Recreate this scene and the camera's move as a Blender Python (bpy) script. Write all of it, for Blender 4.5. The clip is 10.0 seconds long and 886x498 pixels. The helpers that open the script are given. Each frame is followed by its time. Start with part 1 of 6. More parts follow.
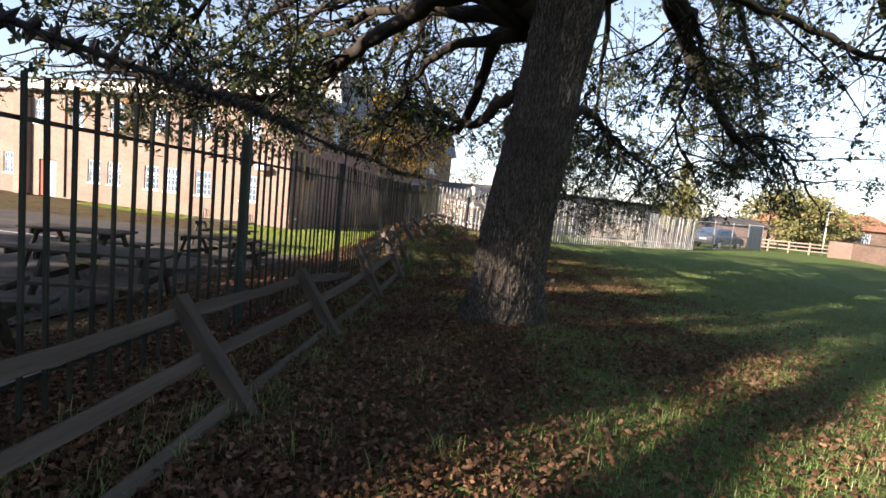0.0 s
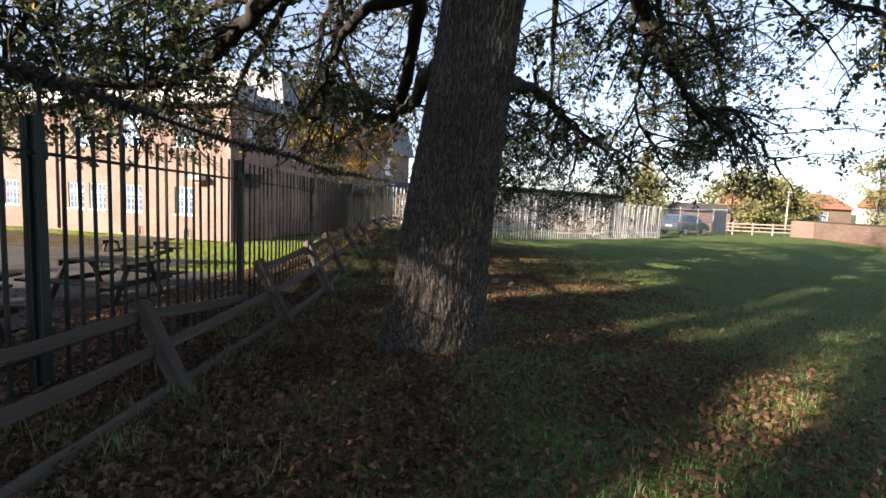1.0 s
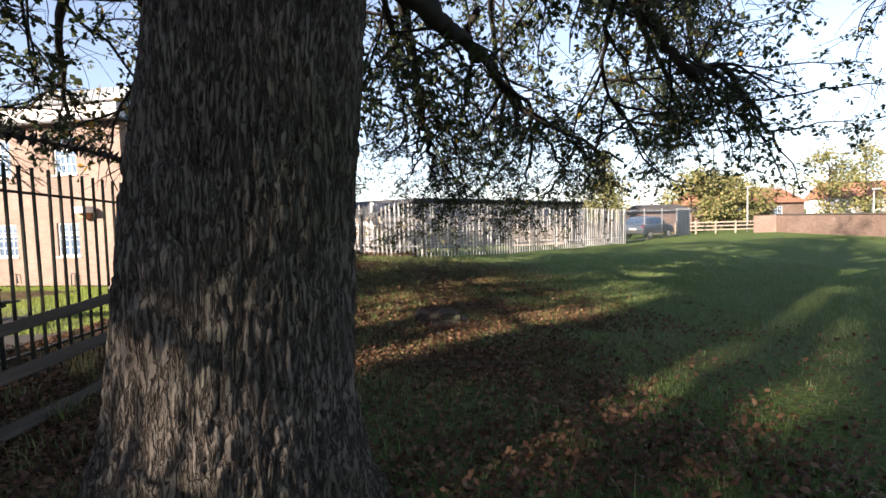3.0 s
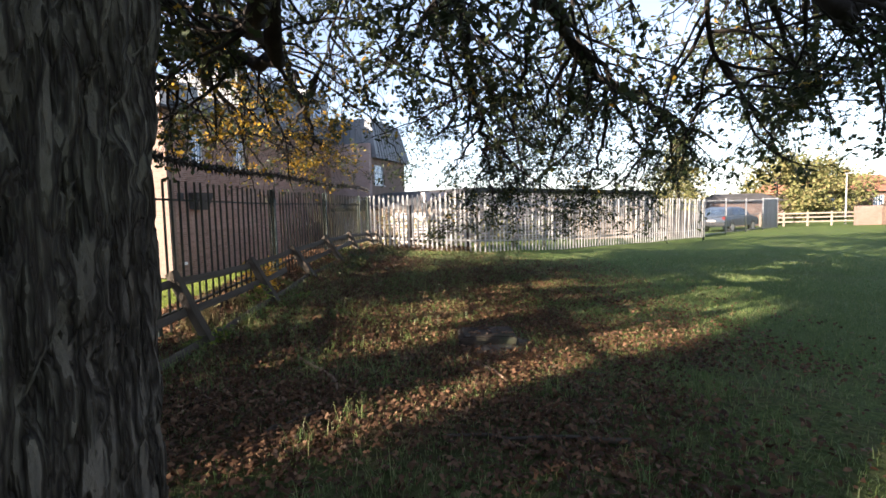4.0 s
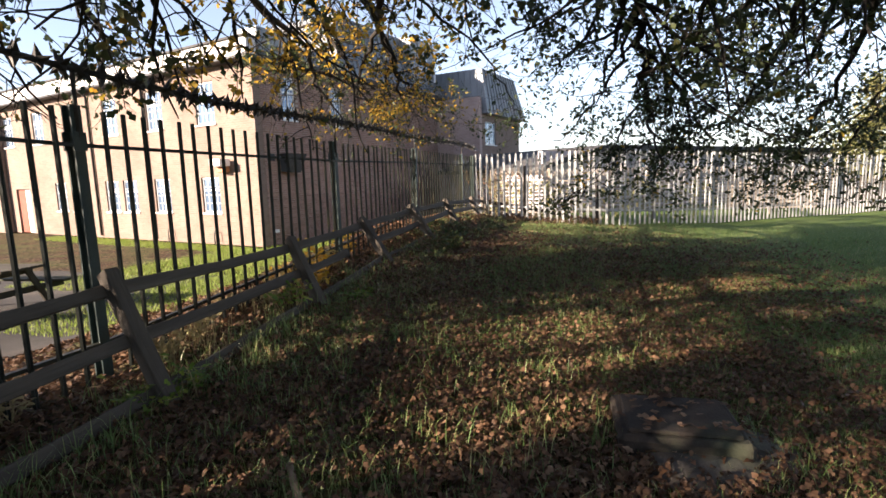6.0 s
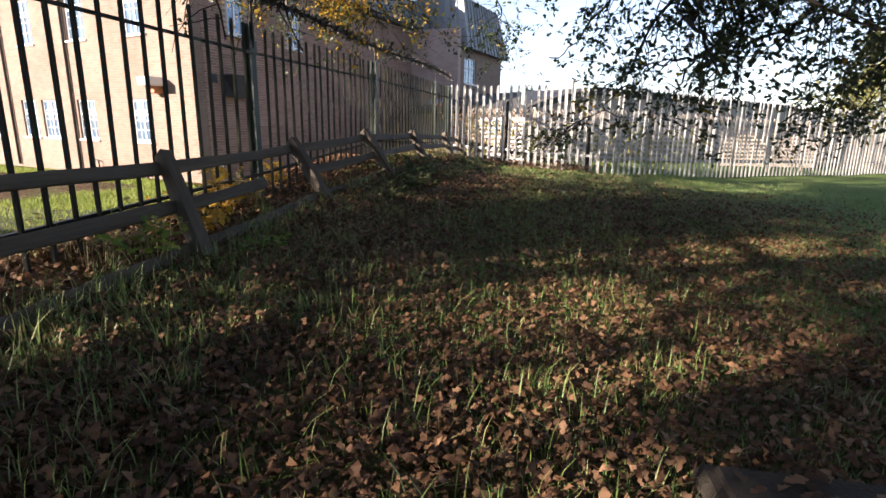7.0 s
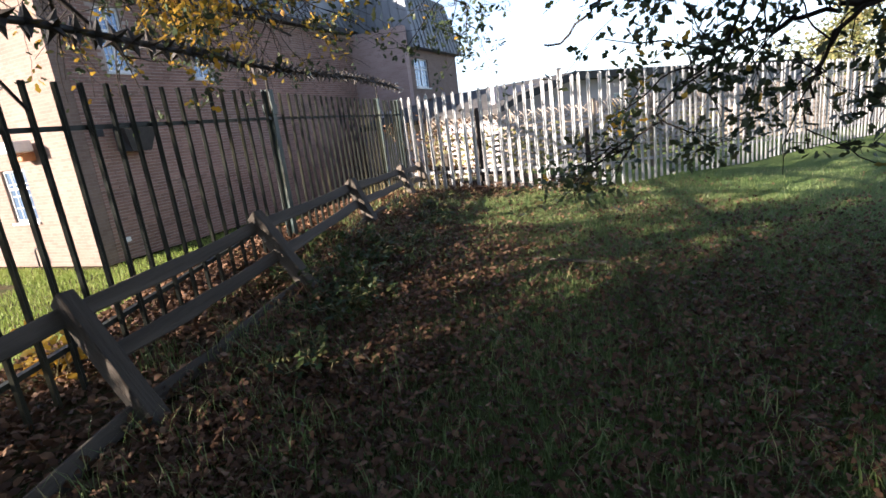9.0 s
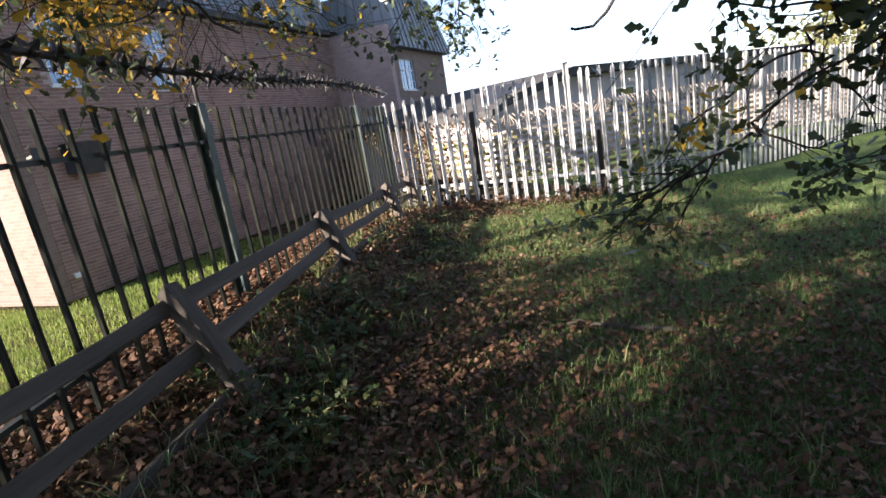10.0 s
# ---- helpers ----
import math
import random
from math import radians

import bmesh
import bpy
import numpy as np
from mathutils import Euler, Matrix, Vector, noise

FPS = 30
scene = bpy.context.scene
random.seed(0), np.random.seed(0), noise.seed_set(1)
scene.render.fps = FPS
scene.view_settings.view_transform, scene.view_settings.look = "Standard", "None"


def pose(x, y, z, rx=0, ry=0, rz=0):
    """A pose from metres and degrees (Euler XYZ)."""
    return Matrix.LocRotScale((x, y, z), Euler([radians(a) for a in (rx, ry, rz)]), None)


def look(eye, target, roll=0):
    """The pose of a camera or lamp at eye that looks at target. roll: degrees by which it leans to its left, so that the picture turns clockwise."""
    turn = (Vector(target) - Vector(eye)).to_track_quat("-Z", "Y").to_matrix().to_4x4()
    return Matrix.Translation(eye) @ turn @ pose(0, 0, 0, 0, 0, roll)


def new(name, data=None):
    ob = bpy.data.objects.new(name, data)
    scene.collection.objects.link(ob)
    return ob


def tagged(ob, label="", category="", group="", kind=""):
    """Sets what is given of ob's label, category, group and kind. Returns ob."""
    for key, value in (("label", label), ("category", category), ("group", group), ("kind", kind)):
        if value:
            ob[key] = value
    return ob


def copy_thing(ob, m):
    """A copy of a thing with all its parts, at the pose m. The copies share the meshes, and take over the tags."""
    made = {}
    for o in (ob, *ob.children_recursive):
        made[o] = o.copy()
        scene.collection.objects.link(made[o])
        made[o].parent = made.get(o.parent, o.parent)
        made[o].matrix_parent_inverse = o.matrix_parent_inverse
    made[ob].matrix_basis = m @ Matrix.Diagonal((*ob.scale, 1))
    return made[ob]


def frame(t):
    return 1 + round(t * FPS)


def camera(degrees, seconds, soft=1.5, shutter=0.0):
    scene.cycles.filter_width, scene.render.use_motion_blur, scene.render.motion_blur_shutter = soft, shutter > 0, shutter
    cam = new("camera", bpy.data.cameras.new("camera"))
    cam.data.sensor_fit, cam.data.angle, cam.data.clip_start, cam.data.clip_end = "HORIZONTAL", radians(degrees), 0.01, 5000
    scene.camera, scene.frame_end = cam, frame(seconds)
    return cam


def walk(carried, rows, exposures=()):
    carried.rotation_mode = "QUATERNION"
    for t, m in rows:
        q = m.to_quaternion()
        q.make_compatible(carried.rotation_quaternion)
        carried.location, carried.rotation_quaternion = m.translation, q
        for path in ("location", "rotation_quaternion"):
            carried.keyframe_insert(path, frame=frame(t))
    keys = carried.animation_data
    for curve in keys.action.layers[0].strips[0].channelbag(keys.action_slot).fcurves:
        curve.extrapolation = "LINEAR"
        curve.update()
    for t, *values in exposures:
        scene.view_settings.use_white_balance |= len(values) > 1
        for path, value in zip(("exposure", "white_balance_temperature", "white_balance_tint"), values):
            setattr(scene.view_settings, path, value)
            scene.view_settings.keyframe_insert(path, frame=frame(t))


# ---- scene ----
cam = camera(81.5, 10.0, soft=1.6)
# seconds, x, y, z, pitch, roll, yaw
PATH = [
    (0.0, -0.439, 1.772, 1.904, -6.27, -5.63, 5.62),
    (0.5, -0.221, 2.518, 1.885, -6.02, -7.12, 4.23),
    (1.0, 0.054, 3.36, 1.835, -5.8, -2.42, 2.06),
    (1.5, 0.278, 4.162, 1.776, -5.4, 1.21, -0.53),
    (2.0, 0.438, 4.926, 1.758, -5.91, 1.34, -1.44),
    (2.2, 0.517, 5.222, 1.739, -5.47, 3.35, -1.58),
    (3.3, 0.817, 7.06, 1.544, -3.22, 1.11, -2.61),
    (3.5, 0.906, 7.409, 1.582, -4.13, 2.87, -0.57),
    (4.0, 0.831, 8.282, 1.62, -4.39, 1.55, 3.93),
    (4.5, 0.814, 9.122, 1.608, -5.45, 1.22, 8.21),
    (5.0, 0.767, 9.878, 1.626, -5.09, 2.55, 13.32),
    (5.5, 0.61, 10.611, 1.607, -7.77, 2.33, 14.97),
    (5.7, 0.53, 10.908, 1.607, -7.6, 2.15, 16.2),
    (6.8, 0.174, 12.803, 1.168, -11.8, -0.54, 14.74),
    (7.0, 0.071, 13.167, 1.136, -13.36, -1.1, 13.95),
    (7.5, -0.123, 13.956, 1.224, -16.31, 1.6, 12.88),
    (8.0, -0.249, 14.762, 1.331, -14.88, 2.72, 12.32),
    (8.5, -0.346, 15.564, 1.477, -15.01, 4.03, 10.8),
    (9.0, -0.505, 16.285, 1.589, -13.69, 7.03, 9.75),
    (9.5, -0.629, 16.931, 1.62, -14.68, 8.51, 8.4),
    (10.0, -0.738, 17.616, 1.708, -13.84, 9.13, 8.55),
]
walk(cam, [(t, pose(x, y, z, 90 + pitch, roll, yaw)) for t, x, y, z, pitch, roll, yaw in PATH], [(0.0, 2.48, 5900, 18), (2.0, 2.48, 5850, 18), (3.5, 2.62, 5850, 18), (4.2, 2.8, 5900, 18), (5.5, 2.7, 6060, 18), (7.4, 2.6, 5780, 18), (8.5, 2.72, 5640, 18), (10.0, 2.64, 5480, 18)])

# ---- light ----
SUN_AZ = 45.0      # the way the light travels, from +y towards +x
SUN_EL = 19.0
world = bpy.data.worlds.new("sky")
scene.world = world
world.use_nodes = True
wn = world.node_tree.nodes
sky = wn.new("ShaderNodeTexSky")
sky.sky_type, sky.sun_disc = "NISHITA", False
sky.sun_elevation = radians(SUN_EL)
sky.sun_rotation = radians(180 + SUN_AZ)
sky.air_density, sky.dust_density, sky.ozone_density = 1.0, 0.4, 1.5
pale = wn.new("ShaderNodeHueSaturation")
pale.inputs["Saturation"].default_value = 0.66
world.node_tree.links.new(sky.outputs[0], pale.inputs["Color"])
world.node_tree.links.new(pale.outputs[0], wn["Background"].inputs[0])
wn["Background"].inputs[1].default_value = 0.047
sun_data = bpy.data.lights.new("sun", "SUN")
sun_data.energy, sun_data.angle, sun_data.color = 3.8, radians(0.6), (1.0, 0.82, 0.60)
sun = new("sun", sun_data)
a, e = radians(SUN_AZ), radians(SUN_EL)
way = Vector((math.sin(a) * math.cos(e), math.cos(a) * math.cos(e), -math.sin(e)))
sun.matrix_world = look((0, 0, 30), Vector((0, 0, 30)) + way)


# ---- materials ----
def node_mat(name, rough=0.8, metal=0.0, spec=0.3):
    m = bpy.data.materials.new(name)
    m.use_nodes = True
    nt = m.node_tree
    b = nt.nodes["Principled BSDF"]
    b.inputs["Roughness"].default_value = rough
    b.inputs["Metallic"].default_value = metal
    b.inputs["Specular IOR Level"].default_value = spec
    return m, nt, b


def coords(nt, scale=(1, 1, 1), world_space=True):
    src = nt.nodes.new("ShaderNodeNewGeometry").outputs["Position"] if world_space else nt.nodes.new("ShaderNodeTexCoord").outputs["Object"]
    mp = nt.nodes.new("ShaderNodeMapping")
    mp.inputs["Scale"].default_value = scale
    nt.links.new(src, mp.inputs[0])
    return mp.outputs[0]


def noise_tex(nt, vec, scale, detail=4, rough=0.6):
    n = nt.nodes.new("ShaderNodeTexNoise")
    n.inputs["Scale"].default_value, n.inputs["Detail"].default_value, n.inputs["Roughness"].default_value = scale, detail, rough
    nt.links.new(vec, n.inputs["Vector"])
    return n.outputs["Fac"]


def ramp(nt, fac, stops):
    r = nt.nodes.new("ShaderNodeValToRGB")
    while len(r.color_ramp.elements) < len(stops):
        r.color_ramp.elements.new(0.5)
    for el, (p, c) in zip(r.color_ramp.elements, stops):
        el.position, el.color = p, (*c, 1)
    nt.links.new(fac, r.inputs[0])
    return r.outputs[0]


def mix(nt, fac, c1, c2, blend="MIX"):
    m = nt.nodes.new("ShaderNodeMix")
    m.data_type, m.blend_type = "RGBA", blend
    for sock, v in ((m.inputs[0], fac), (m.inputs[6], c1), (m.inputs[7], c2)):
        if hasattr(v, "links"):
            nt.links.new(v, sock)
        else:
            sock.default_value = v if isinstance(v, (int, float)) else (*v, 1)
    return m.outputs[2]


def maths(nt, op, a, b=0.0, clamp=False):
    m = nt.nodes.new("ShaderNodeMath")
    m.operation, m.use_clamp = op, clamp
    for sock, v in ((m.inputs[0], a), (m.inputs[1], b)):
        if hasattr(v, "links"):
            nt.links.new(v, sock)
        else:
            sock.default_value = v
    return m.outputs[0]


def bump(nt, b, height, strength=0.3, dist=0.02):
    n = nt.nodes.new("ShaderNodeBump")
    n.inputs["Strength"].default_value, n.inputs["Distance"].default_value = strength, dist
    nt.links.new(height, n.inputs["Height"])
    nt.links.new(n.outputs[0], b.inputs["Normal"])


def rough_mat(name, c1, c2, scale=6.0, rough=0.8, metal=0.0, fine=60.0, relief=0.25, stretch=(1, 1, 1), world_space=True, spread=0.3, dist=0.01, c3=None):
    """Two tones mixed by noise at two scales, with fine relief."""
    m, nt, b = node_mat(name, rough, metal)
    v = coords(nt, stretch, world_space)
    n1, n2 = noise_tex(nt, v, scale), noise_tex(nt, v, fine, 3)
    col = mix(nt, ramp(nt, n1, [(0.5 - spread / 2, (0, 0, 0)), (0.5 + spread / 2, (1, 1, 1))]), c1, c2)
    if c3:
        col = mix(nt, ramp(nt, noise_tex(nt, v, scale * 0.37, 5), [(0.55, (0, 0, 0)), (0.7, (1, 1, 1))]), col, c3)
    col = mix(nt, 0.35, col, ramp(nt, n2, [(0.3, (0.35, 0.35, 0.35)), (0.7, (1, 1, 1))]), "MULTIPLY")
    obj = nt.nodes.new("ShaderNodeObjectInfo")
    tone = maths(nt, "MULTIPLY_ADD", obj.outputs["Random"], 0.3)
    tone.node.inputs[2].default_value = 0.85
    col = mix(nt, 1.0, col, tone, "MULTIPLY")
    nt.links.new(col, b.inputs["Base Color"])
    bump(nt, b, n2, relief, dist)
    return m


def leaf_mat(name, stops, rough=0.55, trans=0.35, spec=0.22):
    """Leaf tones by island, with light let through."""
    m, nt, b = node_mat(name, rough, 0, spec)
    geo = nt.nodes.new("ShaderNodeNewGeometry")
    patch = noise_tex(nt, coords(nt), 0.55, 2)
    fac = maths(nt, "ADD", maths(nt, "MULTIPLY", geo.outputs["Random Per Island"], 0.6), maths(nt, "MULTIPLY", patch, 0.42))
    col = ramp(nt, fac, stops)
    nt.links.new(col, b.inputs["Base Color"])
    t = nt.nodes.new("ShaderNodeBsdfTranslucent")
    nt.links.new(col, t.inputs["Color"])
    s = nt.nodes.new("ShaderNodeMixShader")
    s.inputs[0].default_value = trans
    nt.links.new(b.outputs[0], s.inputs[1])
    nt.links.new(t.outputs[0], s.inputs[2])
    nt.links.new(s.outputs[0], nt.nodes["Material Output"].inputs["Surface"])
    return m


def bark_mat():
    """Grey brown plates with dark cracks between them, lichen and moss in patches."""
    m, nt, b = node_mat("oak_bark", 0.95)
    v = coords(nt, (42, 42, 6.5))
    n = noise_tex(nt, v, 1.0, 3, 0.55)
    crack = maths(nt, "ABSOLUTE", maths(nt, "SUBTRACT", n, 0.5))
    plate = ramp(nt, crack, [(0.0, (0, 0, 0)), (0.11, (1, 1, 1))])
    fine = noise_tex(nt, coords(nt, (1, 1, 0.4)), 70, 4)
    tone = mix(nt, ramp(nt, noise_tex(nt, coords(nt), 2.2, 4), [(0.35, (0, 0, 0)), (0.65, (1, 1, 1))]), (0.14, 0.12, 0.098), (0.22, 0.193, 0.162))
    tone = mix(nt, ramp(nt, noise_tex(nt, coords(nt), 1.1, 5), [(0.5, (0, 0, 0)), (0.68, (0.6, 0.6, 0.6))]), tone, (0.10, 0.115, 0.06))
    hz = nt.nodes.new("ShaderNodeSeparateXYZ")
    nt.links.new(coords(nt), hz.inputs[0])
    low_moss = maths(nt, "MULTIPLY", ramp(nt, hz.outputs[2], [(0.2, (1, 1, 1)), (0.75, (0, 0, 0))]), ramp(nt, noise_tex(nt, coords(nt), 3.5, 4), [(0.4, (0, 0, 0)), (0.6, (0.9, 0.9, 0.9))]))
    tone = mix(nt, low_moss, tone, (0.055, 0.075, 0.02))
    tone = mix(nt, 0.5, tone, ramp(nt, fine, [(0.3, (0.4, 0.4, 0.4)), (0.7, (1, 1, 1))]), "MULTIPLY")
    nt.links.new(mix(nt, plate, (0.034, 0.027, 0.021), tone), b.inputs["Base Color"])
    bump(nt, b, maths(nt, "ADD", plate, maths(nt, "MULTIPLY", fine, 0.5)), 0.9, 0.025)
    return m


MAT = {}
MAT["bark"] = bark_mat()
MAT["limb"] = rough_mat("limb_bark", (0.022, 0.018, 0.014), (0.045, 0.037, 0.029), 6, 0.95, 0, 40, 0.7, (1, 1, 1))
MAT["oak_leaf"] = leaf_mat("oak_leaf", [(0.15, (0.030, 0.045, 0.022)), (0.45, (0.052, 0.072, 0.030)), (0.76, (0.08, 0.092, 0.036)), (0.92, (0.13, 0.105, 0.035)), (0.98, (0.13, 0.075, 0.03))], 0.42, 0.25)
MAT["litter"] = leaf_mat("fallen_leaf", [(0.1, (0.03, 0.015, 0.009)), (0.35, (0.07, 0.037, 0.019)), (0.6, (0.125, 0.066, 0.034)), (0.8, (0.205, 0.12, 0.066)), (0.95, (0.36, 0.245, 0.165))], 0.65, 0.12)
MAT["blade"] = leaf_mat("grass_blade", [(0.1, (0.06, 0.10, 0.026)), (0.4, (0.12, 0.19, 0.048)), (0.66, (0.215, 0.26, 0.085)), (0.84, (0.31, 0.285, 0.125)), (0.95, (0.46, 0.39, 0.21))], 0.45, 0.25, 0.4)
# verge blades get a brighter tone that stands in for sunlight on them
MAT["verge"] = leaf_mat("verge_grass", [(0.1, (0.13, 0.19, 0.03)), (0.5, (0.21, 0.28, 0.05)), (0.9, (0.31, 0.32, 0.09))], 0.6, 0.35)
MAT["dry"] = leaf_mat("dry_stalk", [(0.1, (0.22, 0.17, 0.08)), (0.6, (0.36, 0.29, 0.15)), (0.9, (0.20, 0.20, 0.07))], 0.7, 0.25)
MAT["ivy"] = leaf_mat("weed_leaf", [(0.1, (0.05, 0.10, 0.02)), (0.5, (0.12, 0.2, 0.03)), (0.9, (0.3, 0.3, 0.05))], 0.5, 0.35)
MAT["far_leaf"] = leaf_mat("far_leaf", [(0.1, (0.11, 0.13, 0.045)), (0.5, (0.19, 0.19, 0.07)), (0.9, (0.29, 0.235, 0.10))], 0.7, 0.3)
MAT["timber"] = rough_mat("weathered_timber", (0.06, 0.049, 0.038), (0.155, 0.132, 0.103), 3.2, 0.92, 0, 75, 0.9, (1, 0.07, 1), False, 0.35, 0.01, (0.05, 0.06, 0.03))
MAT["table"] = rough_mat("dark_table_timber", (0.04, 0.034, 0.025), (0.08, 0.07, 0.05), 4, 0.85, 0, 50, 0.6, (0.1, 1, 1), False, 0.4, 0.008, (0.05, 0.062, 0.028))
MAT["green_steel"] = rough_mat("dark_painted_steel", (0.018, 0.022, 0.018), (0.034, 0.036, 0.027), 3, 0.5, 0.0, 80, 0.15, (1, 1, 0.5), True, 0.4, 0.003, (0.075, 0.07, 0.04))
MAT["teal_post"] = rough_mat("teal_painted_post", (0.028, 0.048, 0.044), (0.048, 0.07, 0.062), 4, 0.5, 0, 70, 0.2, (1, 1, 0.5), c3=(0.09, 0.085, 0.05))
MAT["galv"] = rough_mat("galvanised_steel", (0.36, 0.36, 0.35), (0.48, 0.48, 0.46), 9, 0.55, 0.35, 90, 0.15, (1, 1, 0.4), True, 0.5, 0.003)
MAT["spike"] = rough_mat("dark_spike_steel", (0.03, 0.03, 0.03), (0.07, 0.06, 0.05), 8, 0.6, 0.4, 60, 0.2)
MAT["concrete"] = rough_mat("old_concrete", (0.06, 0.05, 0.04), (0.11, 0.093, 0.075), 5, 0.95, 0, 60, 0.5, spread=0.4, c3=(0.13, 0.13, 0.09))
MAT["plinth"] = rough_mat("dark_weathered_slab", (0.035, 0.027, 0.021), (0.065, 0.051, 0.04), 6, 0.95, 0, 60, 0.6, spread=0.5, c3=(0.07, 0.075, 0.045))
MAT["iron"] = rough_mat("rusty_cast_iron", (0.06, 0.045, 0.035), (0.12, 0.08, 0.055), 7, 0.8, 0.4, 50, 0.4)
MAT["white"] = rough_mat("white_frame_paint", (0.74, 0.74, 0.73), (0.82, 0.82, 0.80), 8, 0.45, 0, 60, 0.08)
MAT["pebbledash"] = rough_mat("mauve_grey_pebbledash", (0.42, 0.37, 0.375), (0.52, 0.47, 0.475), 1.5, 0.95, 0, 60, 0.5)
MAT["render"] = rough_mat("pale_render", (0.62, 0.58, 0.54), (0.72, 0.68, 0.64), 1.5, 0.9, 0, 40, 0.3)
MAT["cladding"] = rough_mat("grey_metal_cladding", (0.16, 0.17, 0.175), (0.22, 0.23, 0.235), 1.2, 0.5, 0.3, 50, 0.1, (1, 1, 0.3))
MAT["roof_felt"] = rough_mat("dark_roof_felt", (0.05, 0.048, 0.045), (0.085, 0.08, 0.075), 2, 0.9, 0, 40, 0.3)
MAT["tile"] = rough_mat("red_clay_tile", (0.27, 0.12, 0.075), (0.36, 0.18, 0.11), 2, 0.85, 0, 30, 0.4)
MAT["dark_plastic"] = rough_mat("dark_plastic", (0.03, 0.032, 0.035), (0.05, 0.05, 0.05), 6, 0.5, 0, 70, 0.1)
MAT["red_door"] = rough_mat("dull_red_paint", (0.22, 0.06, 0.035), (0.28, 0.085, 0.05), 3, 0.6, 0, 40, 0.1)
MAT["car_paint"] = rough_mat("blue_grey_car_paint", (0.10, 0.125, 0.16), (0.12, 0.15, 0.19), 3, 0.3, 0.5, 60, 0.02)
MAT["rubber"] = rough_mat("tyre_rubber", (0.02, 0.02, 0.02), (0.035, 0.035, 0.035), 8, 0.85, 0, 60, 0.2)
MAT["lamp_red"] = rough_mat("red_lamp_plastic", (0.14, 0.012, 0.012), (0.18, 0.02, 0.02), 8, 0.3, 0, 60, 0.05)
MAT["orange"] = rough_mat("faded_orange_plastic", (0.45, 0.20, 0.09), (0.52, 0.26, 0.12), 8, 0.5, 0, 60, 0.05)
MAT["asphalt"] = rough_mat("worn_asphalt", (0.036, 0.032, 0.028), (0.07, 0.061, 0.053), 1.2, 0.95, 0, 120, 0.5, spread=0.5, c3=(0.10, 0.08, 0.062))
MAT["road_paint"] = rough_mat("worn_white_line", (0.55, 0.54, 0.52), (0.68, 0.67, 0.65), 12, 0.8, 0, 90, 0.2)


def brick_mat(name, c1, c2, mortar):
    m, nt, b = node_mat(name, 0.9)
    v = coords(nt, (1, 1, 1), False)
    sw = nt.nodes.new("ShaderNodeSeparateXYZ")
    nt.links.new(v, sw.inputs[0])
    cb = nt.nodes.new("ShaderNodeCombineXYZ")
    nt.links.new(maths(nt, "ADD", sw.outputs[0], sw.outputs[1]), cb.inputs[0])
    nt.links.new(sw.outputs[2], cb.inputs[1])
    br = nt.nodes.new("ShaderNodeTexBrick")
    br.inputs["Scale"].default_value = 1.0
    br.inputs["Brick Width"].default_value, br.inputs["Row Height"].default_value = 0.225, 0.075
    br.inputs["Mortar Size"].default_value, br.inputs["Mortar Smooth"].default_value = 0.006, 0.3
    br.inputs["Color1"].default_value, br.inputs["Color2"].default_value, br.inputs["Mortar"].default_value = (*c1, 1), (*c2, 1), (*mortar, 1)
    nt.links.new(cb.outputs[0], br.inputs["Vector"])
    big = ramp(nt, noise_tex(nt, v, 0.5, 5), [(0.3, (0.72, 0.70, 0.68)), (0.7, (1, 1, 1))])
    col = mix(nt, 1.0, br.outputs["Color"], big, "MULTIPLY")
    col = mix(nt, 0.3, col, ramp(nt, noise_tex(nt, v, 35, 3), [(0.3, (0.5, 0.5, 0.5)), (0.7, (1, 1, 1))]), "MULTIPLY")
    nt.links.new(col, b.inputs["Base Color"])
    bump(nt, b, maths(nt, "SUBTRACT", 1.0, br.outputs["Fac"]), 0.5, 0.008)
    return m


MAT["brick"] = brick_mat("buff_brown_brick", (0.225, 0.158, 0.124), (0.275, 0.199, 0.158), (0.30, 0.247, 0.205))
MAT["brick_face"] = rough_mat("brown_brick_face", (0.27, 0.16, 0.125), (0.37, 0.235, 0.185), 1.3, 0.9, 0, 45, 0.4, spread=0.5, c3=(0.30, 0.21, 0.17))
bnt = MAT["brick_face"].node_tree
bsock = bnt.nodes["Principled BSDF"].inputs["Base Color"]
btone = maths(bnt, "MULTIPLY_ADD", bnt.nodes.new("ShaderNodeNewGeometry").outputs["Random Per Island"], 0.4)
btone.node.inputs[2].default_value = 0.78
bnt.links.new(mix(bnt, 1.0, bsock.links[0].from_socket, btone, "MULTIPLY"), bsock)
MAT["mortar"] = rough_mat("pale_lime_mortar", (0.40, 0.33, 0.28), (0.5, 0.43, 0.37), 3, 0.95, 0, 70, 0.4)
MAT["lattice"] = rough_mat("pale_lattice_timber", (0.26, 0.215, 0.165), (0.36, 0.305, 0.245), 4, 0.85, 0, 50, 0.3, (1, 1, 1))
MAT["old_timber"] = rough_mat("dark_damp_timber", (0.045, 0.038, 0.032), (0.085, 0.072, 0.06), 5, 0.9, 0, 50, 0.5, (1, 0.2, 1))
MAT["yellow_leaf"] = leaf_mat("yellow_oak_leaf", [(0.15, (0.20, 0.16, 0.03)), (0.4, (0.40, 0.27, 0.03)), (0.7, (0.56, 0.33, 0.035)), (0.95, (0.36, 0.16, 0.03))], 0.5, 0.45)
MAT["bramble"] = leaf_mat("bramble_leaf", [(0.1, (0.025, 0.045, 0.015)), (0.5, (0.05, 0.08, 0.022)), (0.8, (0.09, 0.09, 0.03)), (0.95, (0.16, 0.10, 0.04))], 0.5, 0.3)
